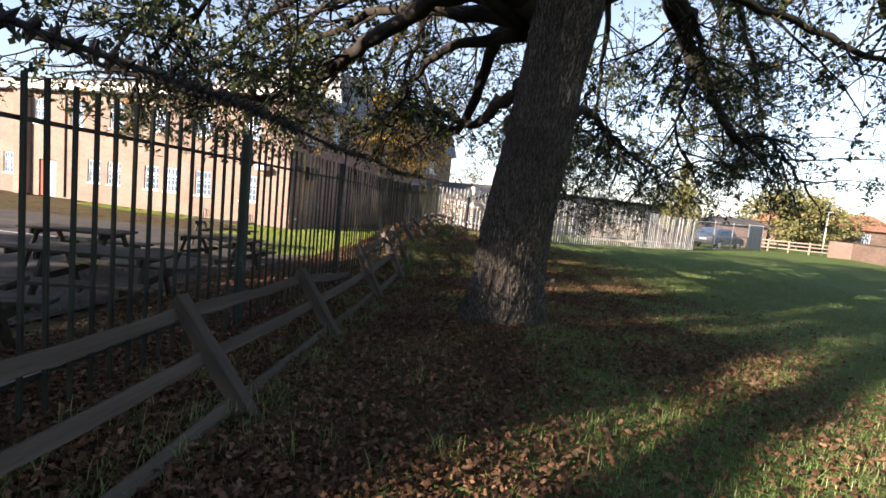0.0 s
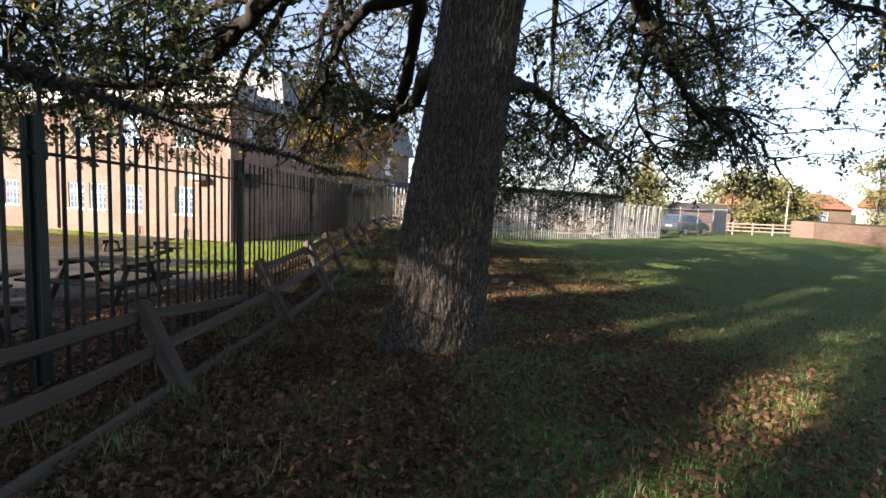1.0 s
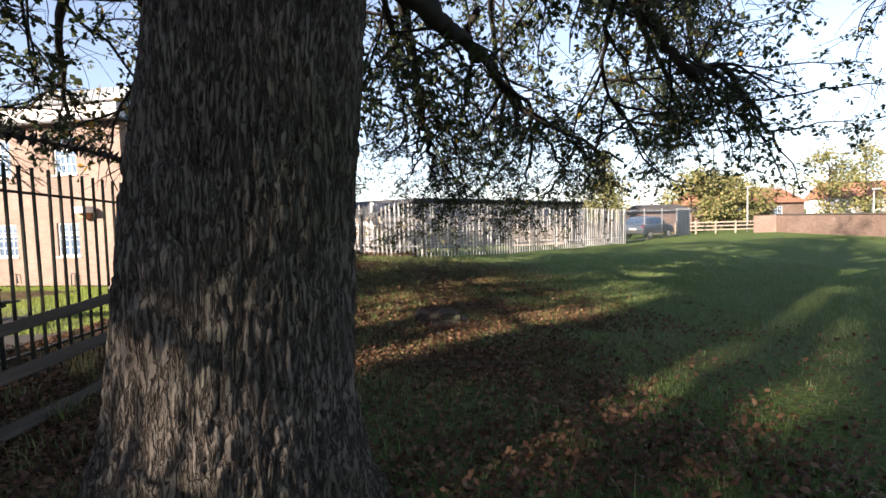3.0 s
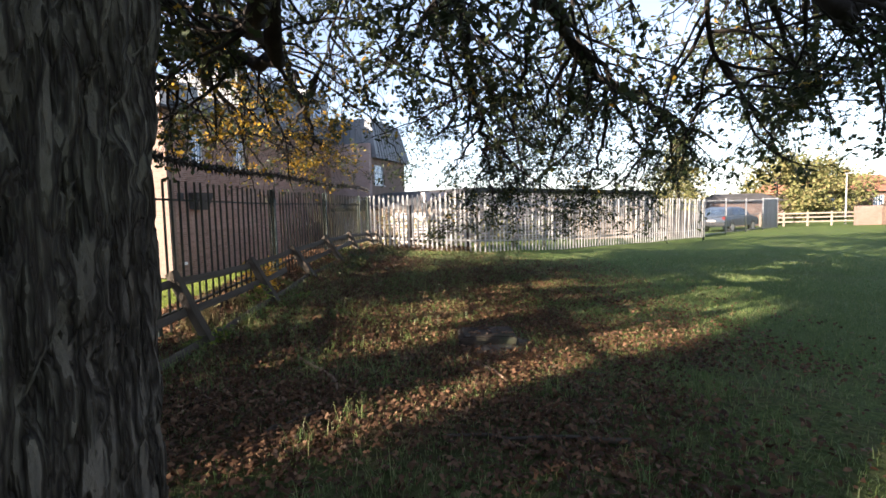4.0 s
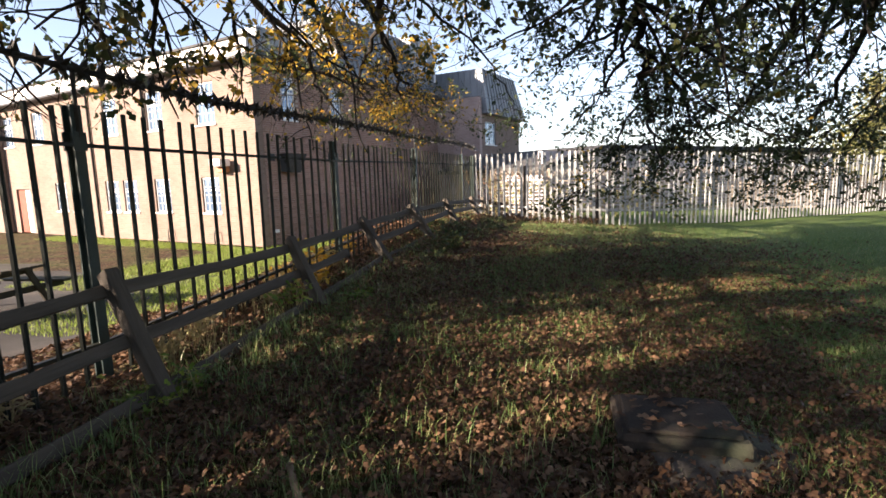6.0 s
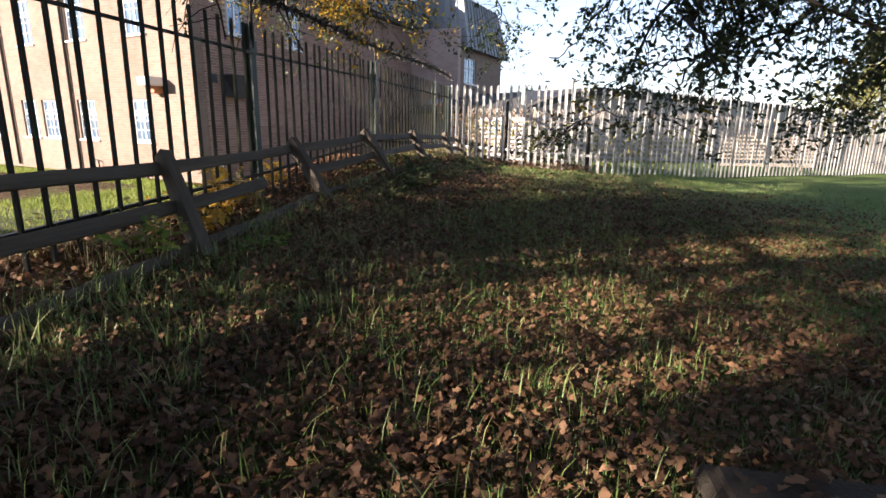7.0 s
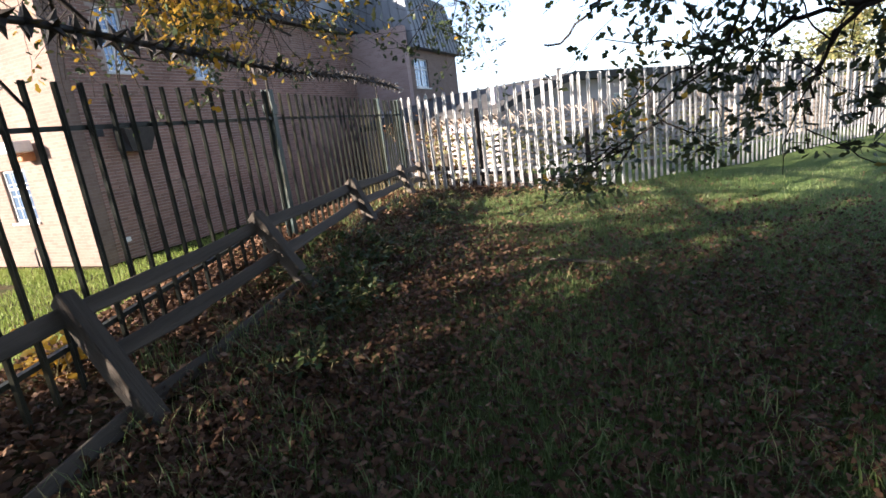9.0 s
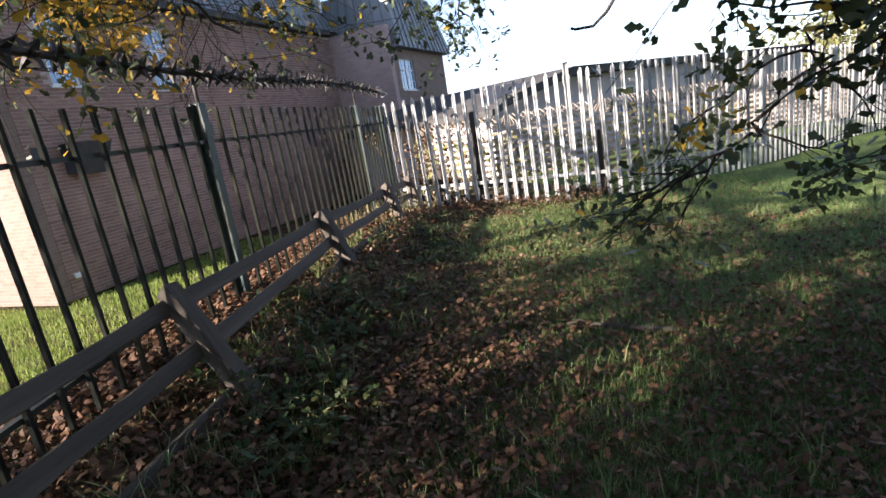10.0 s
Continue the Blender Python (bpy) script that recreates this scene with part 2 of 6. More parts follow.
MAT["pink_brick"] = brick_mat("pale_pink_brick", (0.44, 0.32, 0.285), (0.52, 0.39, 0.35), (0.5, 0.42, 0.38))
# brown brick, its colour darkened in place of shade falling on the wall
MAT["brick_wall"] = brick_mat("shade_brown_brick", (0.15, 0.10, 0.075), (0.22, 0.15, 0.115), (0.24, 0.20, 0.17))

glass, gnt, gb = node_mat("window_glass", 0.05, 0.35, 0.9)
# blue base colour stands in for sky reflected in the panes
gb.inputs["Base Color"].default_value = (0.12, 0.18, 0.27, 1)
bump(gnt, gb, noise_tex(gnt, coords(gnt), 2.5, 1), 0.04, 0.02)
MAT["glass"] = glass


def litter_mask(nt):
    """1 where fallen leaves hide the turf: round the oak and along the timber fence."""
    pos = nt.nodes.new("ShaderNodeNewGeometry").outputs["Position"]
    s = nt.nodes.new("ShaderNodeSeparateXYZ")
    nt.links.new(pos, s.inputs[0])
    mp = nt.nodes.new("ShaderNodeMapping")
    mp.inputs["Scale"].default_value, mp.inputs["Location"].default_value = (0.26, 0.31, 0), (-0.104, -4.15, 0)
    nt.links.new(pos, mp.inputs[0])
    d = nt.nodes.new("ShaderNodeVectorMath")
    d.operation = "LENGTH"
    nt.links.new(mp.outputs[0], d.inputs[0])
    near = maths(nt, "MULTIPLY_ADD", d.outputs["Value"], -1.0)
    near.node.inputs[2].default_value = 1.15
    strip = maths(nt, "MULTIPLY_ADD", s.outputs[0], -0.9)
    strip.node.inputs[2].default_value = -0.35
    strip = maths(nt, "MINIMUM", strip, 0.8)
    n = noise_tex(nt, coords(nt), 0.8, 5)
    n = maths(nt, "MULTIPLY_ADD", n, 1.6)
    n.node.inputs[2].default_value = -0.8
    return maths(nt, "ADD", maths(nt, "MAXIMUM", near, strip), n, True)


ground_mat, nt, b = node_mat("turf_and_leaf_litter", 0.95, 0.0, 0.08)
v = coords(nt)
grass_c = ramp(nt, noise_tex(nt, v, 26, 5), [(0.3, (0.034, 0.056, 0.016)), (0.5, (0.085, 0.128, 0.034)), (0.7, (0.155, 0.195, 0.058))])
grass_c = mix(nt, ramp(nt, noise_tex(nt, v, 0.6, 4), [(0.45, (0, 0, 0)), (0.75, (1, 1, 1))]), grass_c, (0.098, 0.118, 0.046))
vor = nt.nodes.new("ShaderNodeTexVoronoi")
vor.inputs["Scale"].default_value = 17
nt.links.new(v, vor.inputs["Vector"])
sep = nt.nodes.new("ShaderNodeSeparateColor")
nt.links.new(vor.outputs["Color"], sep.inputs[0])
lit_c = ramp(nt, sep.outputs[0], [(0.1, (0.03, 0.018, 0.012)), (0.45, (0.062, 0.036, 0.022)), (0.75, (0.11, 0.066, 0.04)), (0.95, (0.19, 0.125, 0.08))])
lit_c = mix(nt, 0.5, lit_c, ramp(nt, noise_tex(nt, v, 60, 3), [(0.3, (0.4, 0.4, 0.4)), (0.7, (1, 1, 1))]), "MULTIPLY")
nt.links.new(mix(nt, litter_mask(nt), grass_c, lit_c), b.inputs["Base Color"])
bump(nt, b, maths(nt, "ADD", noise_tex(nt, v, 45, 4), vor.outputs["Distance"]), 0.8, 0.03)
MAT["ground"] = ground_mat


# ---- mesh helpers ----
def mesh_of(name, verts, faces, mat, smooth=False):
    me = bpy.data.meshes.new(name)
    me.from_pydata([tuple(v) for v in verts], [], [tuple(f) for f in faces])
    me.materials.append(mat)
    if smooth:
        me.polygons.foreach_set("use_smooth", [True] * len(me.polygons))
    me.update()
    return me


def big_mesh(name, verts, tris, mat):
    """A mesh from arrays of vertices and triangles."""
    me = bpy.data.meshes.new(name)
    n, k = len(verts), len(tris)
    me.vertices.add(n)
    me.vertices.foreach_set("co", np.asarray(verts, np.float32).ravel())
    me.loops.add(3 * k)
    me.loops.foreach_set("vertex_index", np.asarray(tris, np.int32).ravel())
    me.polygons.add(k)
    me.polygons.foreach_set("loop_start", np.arange(0, 3 * k, 3, dtype=np.int32))
    me.materials.append(mat)
    me.update(calc_edges=True)
    return me


def empty(name, m, label="", category="", group="", kind=""):
    ob = new(name)
    ob.matrix_world = m
    return tagged(ob, label, category, group, kind)


def child(name, me, parent, m=None, label=""):
    ob = new(name, me)
    ob.parent = parent
    if m is not None:
        ob.matrix_basis = m
    return tagged(ob, label)


def part(name, bm, mat, parent, label="", m=None):
    me = bpy.data.meshes.new(name)
    bm.to_mesh(me)
    bm.free()
    me.materials.append(mat)
    return child(name, me, parent, m, label)


def thing(name, bm, mat, label="", category="", group="", kind="", m=None):
    me = bpy.data.meshes.new(name)
    bm.to_mesh(me)
    bm.free()
    me.materials.append(mat)
    ob = new(name, me)
    if m is not None:
        ob.matrix_world = m
    return tagged(ob, label, category, group, kind)


def add_box(bm, x0, y0, z0, x1, y1, z1, bevel=0.0, m=None):
    r = bmesh.ops.create_cube(bm, size=1.0)
    vs = r["verts"]
    for q in vs:
        q.co = Vector(((x0 + x1) / 2 + q.co.x * (x1 - x0), (y0 + y1) / 2 + q.co.y * (y1 - y0), (z0 + z1) / 2 + q.co.z * (z1 - z0)))
        if m is not None:
            q.co = m @ q.co
    if bevel > 0:
        es = list({ed for q in vs for ed in q.link_edges})
        bmesh.ops.bevel(bm, geom=es, offset=bevel, segments=1, affect="EDGES")
    return bm


def box_bm(x0, y0, z0, x1, y1, z1, bevel=0.0):
    return add_box(bmesh.new(), x0, y0, z0, x1, y1, z1, bevel)


def tube_arrays(points, radii, sides=6, close=True, wob=0.0, rng=None):
    """A tapered tube along a polyline, as vertices and triangles."""
    pts = [Vector(p) for p in points]
    verts, tris = [], []
    up = Vector((0.3, 0.2, 1)).normalized()
    for i, p in enumerate(pts):
        d = (pts[min(i + 1, len(pts) - 1)] - pts[max(i - 1, 0)]).normalized()
        s = d.cross(up)
        if s.length < 0.05:
            s = d.cross(Vector((1, 0, 0)))
        s.normalize()
        u = s.cross(d)
        for k in range(sides):
            an = 2 * math.pi * k / sides
            r = radii[i] * (1 + (wob * rng.uniform(-1, 1) if wob else 0))
            verts.append(p + s * math.cos(an) * r + u * math.sin(an) * r)
    for i in range(len(pts) - 1):
        for k in range(sides):
            a0, a1 = i * sides + k, i * sides + (k + 1) % sides
            b0, b1 = a0 + sides, a1 + sides
            tris += [(a0, a1, b1), (a0, b1, b0)]
    if close:
        for base in (0, (len(pts) - 1) * sides):
            for k in range(1, sides - 1):
                tris.append((base, base + k, base + k + 1) if base else (base, base + k + 1, base + k))
    return verts, tris


def tube_mesh(name, points, radii, mat, sides=8, smooth=True):
    v, f = tube_arrays(points, radii if isinstance(radii, (list, tuple)) else [radii] * len(points), sides)
    return mesh_of(name, v, f, mat, smooth)


def smooth_line(pts, n):
    """Catmull-Rom through the control points."""
    pts = [Vector(p) for p in pts]
    pts = [2 * pts[0] - pts[1], *pts, 2 * pts[-1] - pts[-2]]
    out = []
    for i in range(1, len(pts) - 2):
        p0, p1, p2, p3 = pts[i - 1 : i + 3]
        for k in range(n):
            t = k / n
            out.append(0.5 * (2 * p1 + (p2 - p0) * t + (2 * p0 - 5 * p1 + 4 * p2 - p3) * t * t + (3 * p1 - p0 - 3 * p2 + p3) * t ** 3))
    out.append(pts[-2])
    return out


def ease(lo, hi, v):
    t = min(max((v - lo) / (hi - lo), 0.0), 1.0)
    return t * t * (3 - 2 * t)


OAK_X, OAK_Y = -0.15, 8.79
LAWN_Y, LAWN_Z, LAWN_TILT = (-6, 2, 6, 10, 14, 18, 21, 24, 27, 32, 45), (0.36, 0.36, 0.31, 0.15, -0.02, 0.09, 0.23, 0.17, 0.11, 0.0, -0.2), (0.02, 0.02, 0.02, 0.02, -0.03, -0.07, -0.07, -0.06, -0.04, -0.03, 0.0)


def ground_z(x, y):
    """Height of the ground: a lawn with a shallow dip, a bank along the timber fence and the lower school yard beyond it."""
    lawn = float(np.interp(y, LAWN_Y, LAWN_Z)) + min(max(x, -3.0), 4.5) * float(np.interp(y, LAWN_Y, LAWN_TILT))
    lawn += (0.03 + 0.16 * ease(17.0, 21.5, y) * (1 - ease(24.5, 27.0, y))) * ease(-1.7, -2.6, x)
    low = 0.12 - 0.03 * min(max(y, -6.0), 26.0)
    z = lawn + (low - lawn) * ease(-3.4, -6.2, x)
    fade = 1 - ease(40, 70, abs(x))
    z += fade * 0.04 * noise.noise(Vector((x * 0.35, y * 0.35, 3.1))) + fade * 0.02 * noise.noise(Vector((x * 1.3, y * 1.3, 7.7)))
    r = math.hypot(x - OAK_X, y - OAK_Y)
    z += 0.07 * (1 - ease(0.5, 1.7, r))
    return z


# ---- ground ----
def axis(lo, hi, core0, core1, step):
    out, p = [], core0
    while p < core1:
        out.append(p)
        p += step
    d, p = step, core1
    while p < hi:
        out.append(p)
        d *= 1.35
        p += d
    out.append(hi)
    d, p = step, core0 - step
    while p > lo:
        out.insert(0, p)
        d *= 1.35
        p -= d
    out.insert(0, lo)
    return out


gx, gy = axis(-1500, 1500, -10, 12, 0.3), axis(-1500, 1500, -2, 30, 0.3)
gv = [(x, y, ground_z(x, y)) for y in gy for x in gx]
gf = [(j * len(gx) + i, j * len(gx) + i + 1, (j + 1) * len(gx) + i + 1, (j + 1) * len(gx) + i) for j in range(len(gy) - 1) for i in range(len(gx) - 1)]
tagged(new("ground", mesh_of("ground", gv, gf, MAT["ground"], True)), "mown lawn with brown oak leaf litter and thin grass", "ground", kind="structure")

# school yard: worn asphalt beyond the steel fence, with a strip of grass along the building
BC = Vector((-10.23, 26.04, -0.6))
BYAW = -13.0
BM = pose(BC.x, BC.y, BC.z, 0, 0, BYAW)     # local +y along the shaded wall, local -x along the sunlit wall


def yard_sheet(name, x0, x1, y0, y1, lift, mat, label, cat, edge=0.0, step=0.5):
    nx, ny = max(2, int((x1 - x0) / step)), max(2, int((y1 - y0) / step))
    vs, fs = [], []
    for j in range(ny + 1):
        for i in range(nx + 1):
            x, y = x0 + (x1 - x0) * i / nx, y0 + (y1 - y0) * j / ny
            if i in (0, nx) or j in (0, ny):
                x += edge * noise.noise(Vector((x, y, 1.0)))
                y += edge * noise.noise(Vector((x, y, 5.0)))
            vs.append((x, y, ground_z(x, y) + lift))
    for j in range(ny):
        for i in range(nx):
            k = j * (nx + 1) + i
            fs.append((k, k + 1, k + nx + 2, k + nx + 1))
    return tagged(new(name, mesh_of(name, vs, fs, mat, True)), label, cat, kind="structure")


yard_sheet("yard_paving", -40, -5.6, -6, 20.5, 0.03, MAT["asphalt"], "worn grey brown asphalt of the school yard", "paving", 0.3)


# ---- steel palisade fence beside the yard ----
FX = -3.1
FENCE_POSTS = [-3.7, -0.1, 3.5, 7.1, 10.65, 14.2, 17.95, 21.25, 25.0, 26.4]


def fence_top(y):
    return float(np.interp(y, (0, 7.1, 10.7, 14.2, 18.0, 21.2, 25.0, 27.0), (2.42, 2.28, 2.2, 2.09, 2.06, 2.1, 2.11, 2.12)))


def pale_mesh(name, w, d, h, mat, pointed):
    """A folded steel pale, standing on z = 0, its face towards +x."""
    prof = [(-d * 0.2, -w / 2), (d, -w * 0.28), (d * 0.35, 0), (d, w * 0.28), (-d * 0.2, w / 2), (-d * 0.6, w * 0.3), (-d * 0.3, 0), (-d * 0.6, -w * 0.3)]
    tops = [h] * 8
    if pointed:
        tops = [h - 0.075, h - 0.03, h, h - 0.03, h - 0.075, h - 0.03, h, h - 0.03]
    else:
        tops = [h - 0.012, h, h, h, h - 0.012, h, h, h]
    n = len(prof)
    vs = [(x, y, 0) for x, y in prof] + [(x, y, z) for (x, y), z in zip(prof, tops)]
    fs = [(i, (i + 1) % n, n + (i + 1) % n, n + i) for i in range(n)]
    fs += [(n + 0, n + 1, n + 7), (n + 1, n + 2, n + 6, n + 7), (n + 2, n + 3, n + 5, n + 6), (n + 3, n + 4, n + 5)]
    return mesh_of(name, vs, fs, mat)


steel_fence = empty("palisade_fence", pose(FX, 10, ground_z(FX, 10)), "dark green painted steel palisade fence with narrow pales", "fence")
SF = Matrix.Translation((FX, 10, ground_z(FX, 10))).inverted()


def post_bm(h):
    """A rolled I-section post, wider where the rail clamp grips it, as one skin."""
    half = [(-0.042, -0.04), (-0.03, -0.04), (-0.03, -0.007), (0.03, -0.007), (0.03, -0.04), (0.042, -0.04)]
    prof = half + [(-x, -y) for x, y in half]
    bm = bmesh.new()
    rings = []
    for z, k in ((0, 1.0), (h - 0.34, 1.0), (h - 0.338, 1.25), (h - 0.2, 1.25), (h - 0.198, 1.0), (h, 1.0)):
        rings.append([bm.verts.new((x * k, y * k, z)) for x, y in prof])
    for r0_, r1_ in zip(rings, rings[1:]):
        for i in range(12):
            j = (i + 1) % 12
            bm.faces.new((r0_[i], r0_[j], r1_[j], r1_[i]))
    bm.faces.new(rings[-1])
    bmesh.ops.recalc_face_normals(bm, faces=bm.faces)
    return bm


rng = random.Random(4)
post_data = None
for y in FENCE_POSTS:
    z0 = ground_z(FX, y) - 0.1
    if post_data is None:
        post_data = part("post", post_bm(2.25), MAT["teal_post"], steel_fence).data
        ob = steel_fence.children[-1]
    else:
        ob = child("post", post_data, steel_fence)
    s = (fence_top(y) + 0.03 - z0) / 2.25
    ob.matrix_basis = SF @ pose(FX, y, z0, rng.uniform(-0.6, 0.6), rng.uniform(-0.6, 0.6), 0) @ Matrix.Diagonal((1, 1, s, 1))
pale_data = pale_mesh("pale", 0.040, 0.014, 2.0, MAT["green_steel"], False)
for a0, a1 in zip(FENCE_POSTS, FENCE_POSTS[1:]):
    n = max(1, round((a1 - a0) / 0.177))
    for k in range(1, n):
        y = a0 + (a1 - a0) * k / n + rng.uniform(-0.006, 0.006)
        z0 = ground_z(FX, y) + 0.03
        s = (fence_top(y) - z0) / 2.0
        child("pale", pale_data, steel_fence, SF @ pose(FX + 0.055, y, z0, rng.uniform(-0.35, 0.35), rng.uniform(-0.4, 0.4), rng.uniform(-4, 4)) @ Matrix.Diagonal((1, 1, s, 1)))
    for drop, base in ((0.25, None), (None, 0.28)):
        za, zb = (fence_top(a0) - drop, fence_top(a1) - drop) if drop else (ground_z(FX, a0) + base, ground_z(FX, a1) + base)
        bm = bmesh.new()
        L = math.hypot(a1 - a0, zb - za)
        add_box(bm, -0.005, 0, -0.014, 0.005, L, 0.014)
        add_box(bm, -0.032, 0, 0.009, -0.005, L, 0.014)
        part("rail", bm, MAT["green_steel"], steel_fence, m=SF @ pose(FX + 0.035, a0, za, math.degrees(math.atan2(zb - za, a1 - a0)), 0, 0))


# rotating spike barrier above the pales
def spike_star():
    """A hub with six sharp points drawn out of its sides."""
    bm = bmesh.new()
    bmesh.ops.create_cone(bm, cap_ends=True, segments=6, radius1=0.027, radius2=0.027, depth=0.052, matrix=pose(0, 0, 0, 90, 0, 0))
    sides = [f for f in bm.faces if len(f.verts) == 4]
    tips = bmesh.ops.poke(bm, faces=sides)["verts"]
    for k, v in enumerate(sorted(tips, key=lambda q: math.atan2(q.co.z, q.co.x))):
        n = Vector((v.co.x, 0, v.co.z)).normalized()
        v.co += n * 0.082 + Vector((0, 0.034 * (-1) ** k, 0))
    return bm


roller = empty("spike_barrier", pose(FX + 0.04, 10, fence_top(10) + 0.3), "dark rotating anti-climb spike barrier on brackets above the fence", "spike barrier")
RI = Matrix.Translation((FX + 0.04, 10, fence_top(10) + 0.3)).inverted()
star_data = None


def roller_z(y):
    return fence_top(y) + 0.27 + 0.03 * math.sin(y * 1.1)


for a0, a1 in zip(FENCE_POSTS[2:], FENCE_POSTS[3:]):
    line = [(FX + 0.04, a0 + (a1 - a0) * k / 6, roller_z(a0 + (a1 - a0) * k / 6)) for k in range(7)]
    child("shaft", tube_mesh("shaft", line, 0.024, MAT["spike"], 6), roller, RI)
    n = int((a1 - a0) / 0.145)
    for k in range(n):
        y = a0 + (a1 - a0) * (k + 0.5) / n
        m = RI @ pose(FX + 0.04, y, roller_z(y), 0, rng.uniform(0, 360), rng.uniform(-8, 8))
        if star_data is None:
            star_data = part("spike", spike_star(), MAT["spike"], roller, m=m).data
        else:
            child("spike", star_data, roller, m)
    child("bracket", tube_mesh("bracket", [(FX + 0.03, a0, fence_top(a0) - 0.2), (FX + 0.035, a0, fence_top(a0) + 0.1), (FX + 0.04, a0, roller_z(a0) + 0.02)], 0.016, MAT["spike"], 5), roller, RI)
loop = [(FX + 0.05 + 0.12 * math.sin(k * 0.7), 26.36 + 0.12 * math.cos(k * 0.7) , fence_top(27) + 0.16 + 0.02 * k) for k in range(10)]
child("end_loop", tube_mesh("end_loop", loop, 0.012, MAT["galv"], 5), roller, RI)

# ---- galvanised palisade fence across the end of the lawn ----
WHITE = [(-3.1, 26.5), (0.95, 26.4), (3.7, 28.6), (6.4, 30.85), (9.15, 33.0), (12.3, 35.4)]
white_fence = empty("palisade_fence", pose(0, 26.4, ground_z(0, 26.4)), "pale galvanised steel palisade fence with pointed pales in sunlight", "fence")
WI = Matrix.Translation((0, 26.4, ground_z(0, 26.4))).inverted()
wpost = None
wpale = pale_mesh("pale", 0.074, 0.02, 1.9, MAT["galv"], True)


def white_top(x):
    return 2.2 - 0.035 * max(x, 0.0) + 0.02 * math.sin(x * 0.8)


for i, (p, q) in enumerate(zip(WHITE, WHITE[1:])):
    p, q = Vector((*p, 0)), Vector((*q, 0))
    d = q - p
    ang = math.degrees(math.atan2(d.y, d.x))
    n = max(1, round(d.length / 0.172))
    for k in range(n):
        c = p + d * (k + 0.5) / n
        z0 = ground_z(c.x, c.y) + 0.02
        s = (white_top(c.x) + rng.uniform(-0.01, 0.01) - z0) / 1.9
        child("pale", wpale, white_fence, WI @ pose(c.x + 0.055 * math.sin(radians(ang)), c.y - 0.055 * math.cos(radians(ang)), z0, rng.uniform(-0.8, 0.8), rng.uniform(-1.2, 1.2), ang - 90 + rng.uniform(-5, 5)) @ Matrix.Diagonal((1, 1, s, 1)))
    for frac in (0.2, 0.86):
        za = ground_z(p.x, p.y) * (1 - frac) + white_top(p.x) * frac
        zb = ground_z(q.x, q.y) * (1 - frac) + white_top(q.x) * frac
        bm = bmesh.new()
        add_box(bm, 0, -0.004, -0.025, d.length, 0.004, 0.025)
        add_box(bm, 0, 0.004, 0.018, d.length, 0.045, 0.025)
        part("rail", bm, MAT["galv"], white_fence, m=WI @ pose(p.x, p.y - 0.03, za, 0, -math.degrees(math.atan2(zb - za, d.length)), ang))
    for c in ([p] if i < len(WHITE) - 2 else [p, q]):
        z0 = ground_z(c.x, c.y) - 0.1
        if wpost is None:
            part("post", post_bm(2.2), MAT["galv"], white_fence)
            ob = white_fence.children[-1]
            wpost = ob.data
        else:
            ob = child("post", wpost, white_fence)
        ob.matrix_basis = WI @ pose(c.x, c.y + 0.02, z0, 0, 0, ang + 90)

# remains of an older timber fence just behind the pales
old = empty("old_timber_fence", pose(-1.9, 26.7, ground_z(-1.9, 26.7)), "dark rotten timber posts and sagging rails", "fence")
OLD = Matrix.Translation((-1.9, 26.7, ground_z(-1.9, 26.7))).inverted()
for x, y, h in ((-2.3, 26.75, 0.75), (-1.6, 26.7, 1.62), (0.45, 26.66, 1.1)):
    part("post", box_bm(-0.075, -0.05, -0.15, 0.075, 0.05, h, 0.01), MAT["old_timber"], old, m=OLD @ pose(x, y, ground_z(x, y), 0, rng.uniform(-2, 2), -8))
for (x0, y0, h0), (x1, y1, h1) in (((-2.9, 26.64, 0.50), (-1.6, 26.62, 0.40)), ((-1.6, 26.62, 0.38), (0.5, 26.6, 0.08)), ((-2.9, 26.64, 0.2), (-0.5, 26.6, 0.06))):
    p, q = Vector((x0, y0, ground_z(x0, y0) + h0)), Vector((x1, y1, ground_z(x1, y1) + h1))
    bm = bmesh.new()
    add_box(bm, -0.02, 0, -0.05, 0.02, (q - p).length, 0.05, 0.006)
    d = q - p
    part("rail", bm, MAT["old_timber"], old, m=OLD @ pose(p.x, p.y, p.z, math.degrees(math.asin(d.z / d.length)), 0, math.degrees(math.atan2(d.y, d.x)) - 90))

# open bar fence that turns away past the parked car
BARS = [(12.3, 35.4), (14.3, 37.4), (16.4, 39.5), (18.4, 41.5), (20.3, 43.4)]
bar_fence = empty("bar_fence", pose(16, 39, ground_z(16, 39)), "open galvanised bar fence with round posts turning away", "fence")
BI = Matrix.Translation((16, 39, ground_z(16, 39))).inverted()
bar_data = None
for p, q in zip(BARS, BARS[1:]):
    p, q = Vector((*p, 0)), Vector((*q, 0))
    d = q - p
    zp, zq = ground_z(p.x, p.y), ground_z(q.x, q.y)
    child("post", tube_mesh("post", [(p.x, p.y, zp - 0.05), (p.x, p.y, zp + 1.98)], 0.04, MAT["galv"], 8), bar_fence, BI)
    for h in (0.15, 1.0, 1.85):
        child("rail", tube_mesh("rail", [(p.x, p.y, zp + h), (q.x, q.y, zq + h)], 0.018, MAT["galv"], 6), bar_fence, BI)
    dense = p.x > 18
    n = round(d.length / (0.13 if dense else 0.16))
    for k in range(1, n):
        c = p + d * k / n
        if bar_data is None:
            bar_data = tube_mesh("bar", [(0, 0, 0), (0, 0, 1.85)], 0.008, MAT["galv"], 5)
        child("pale" if dense else "bar", wpale if dense else bar_data, bar_fence, BI @ pose(c.x, c.y, zp + (zq - zp) * k / n + 0.06))
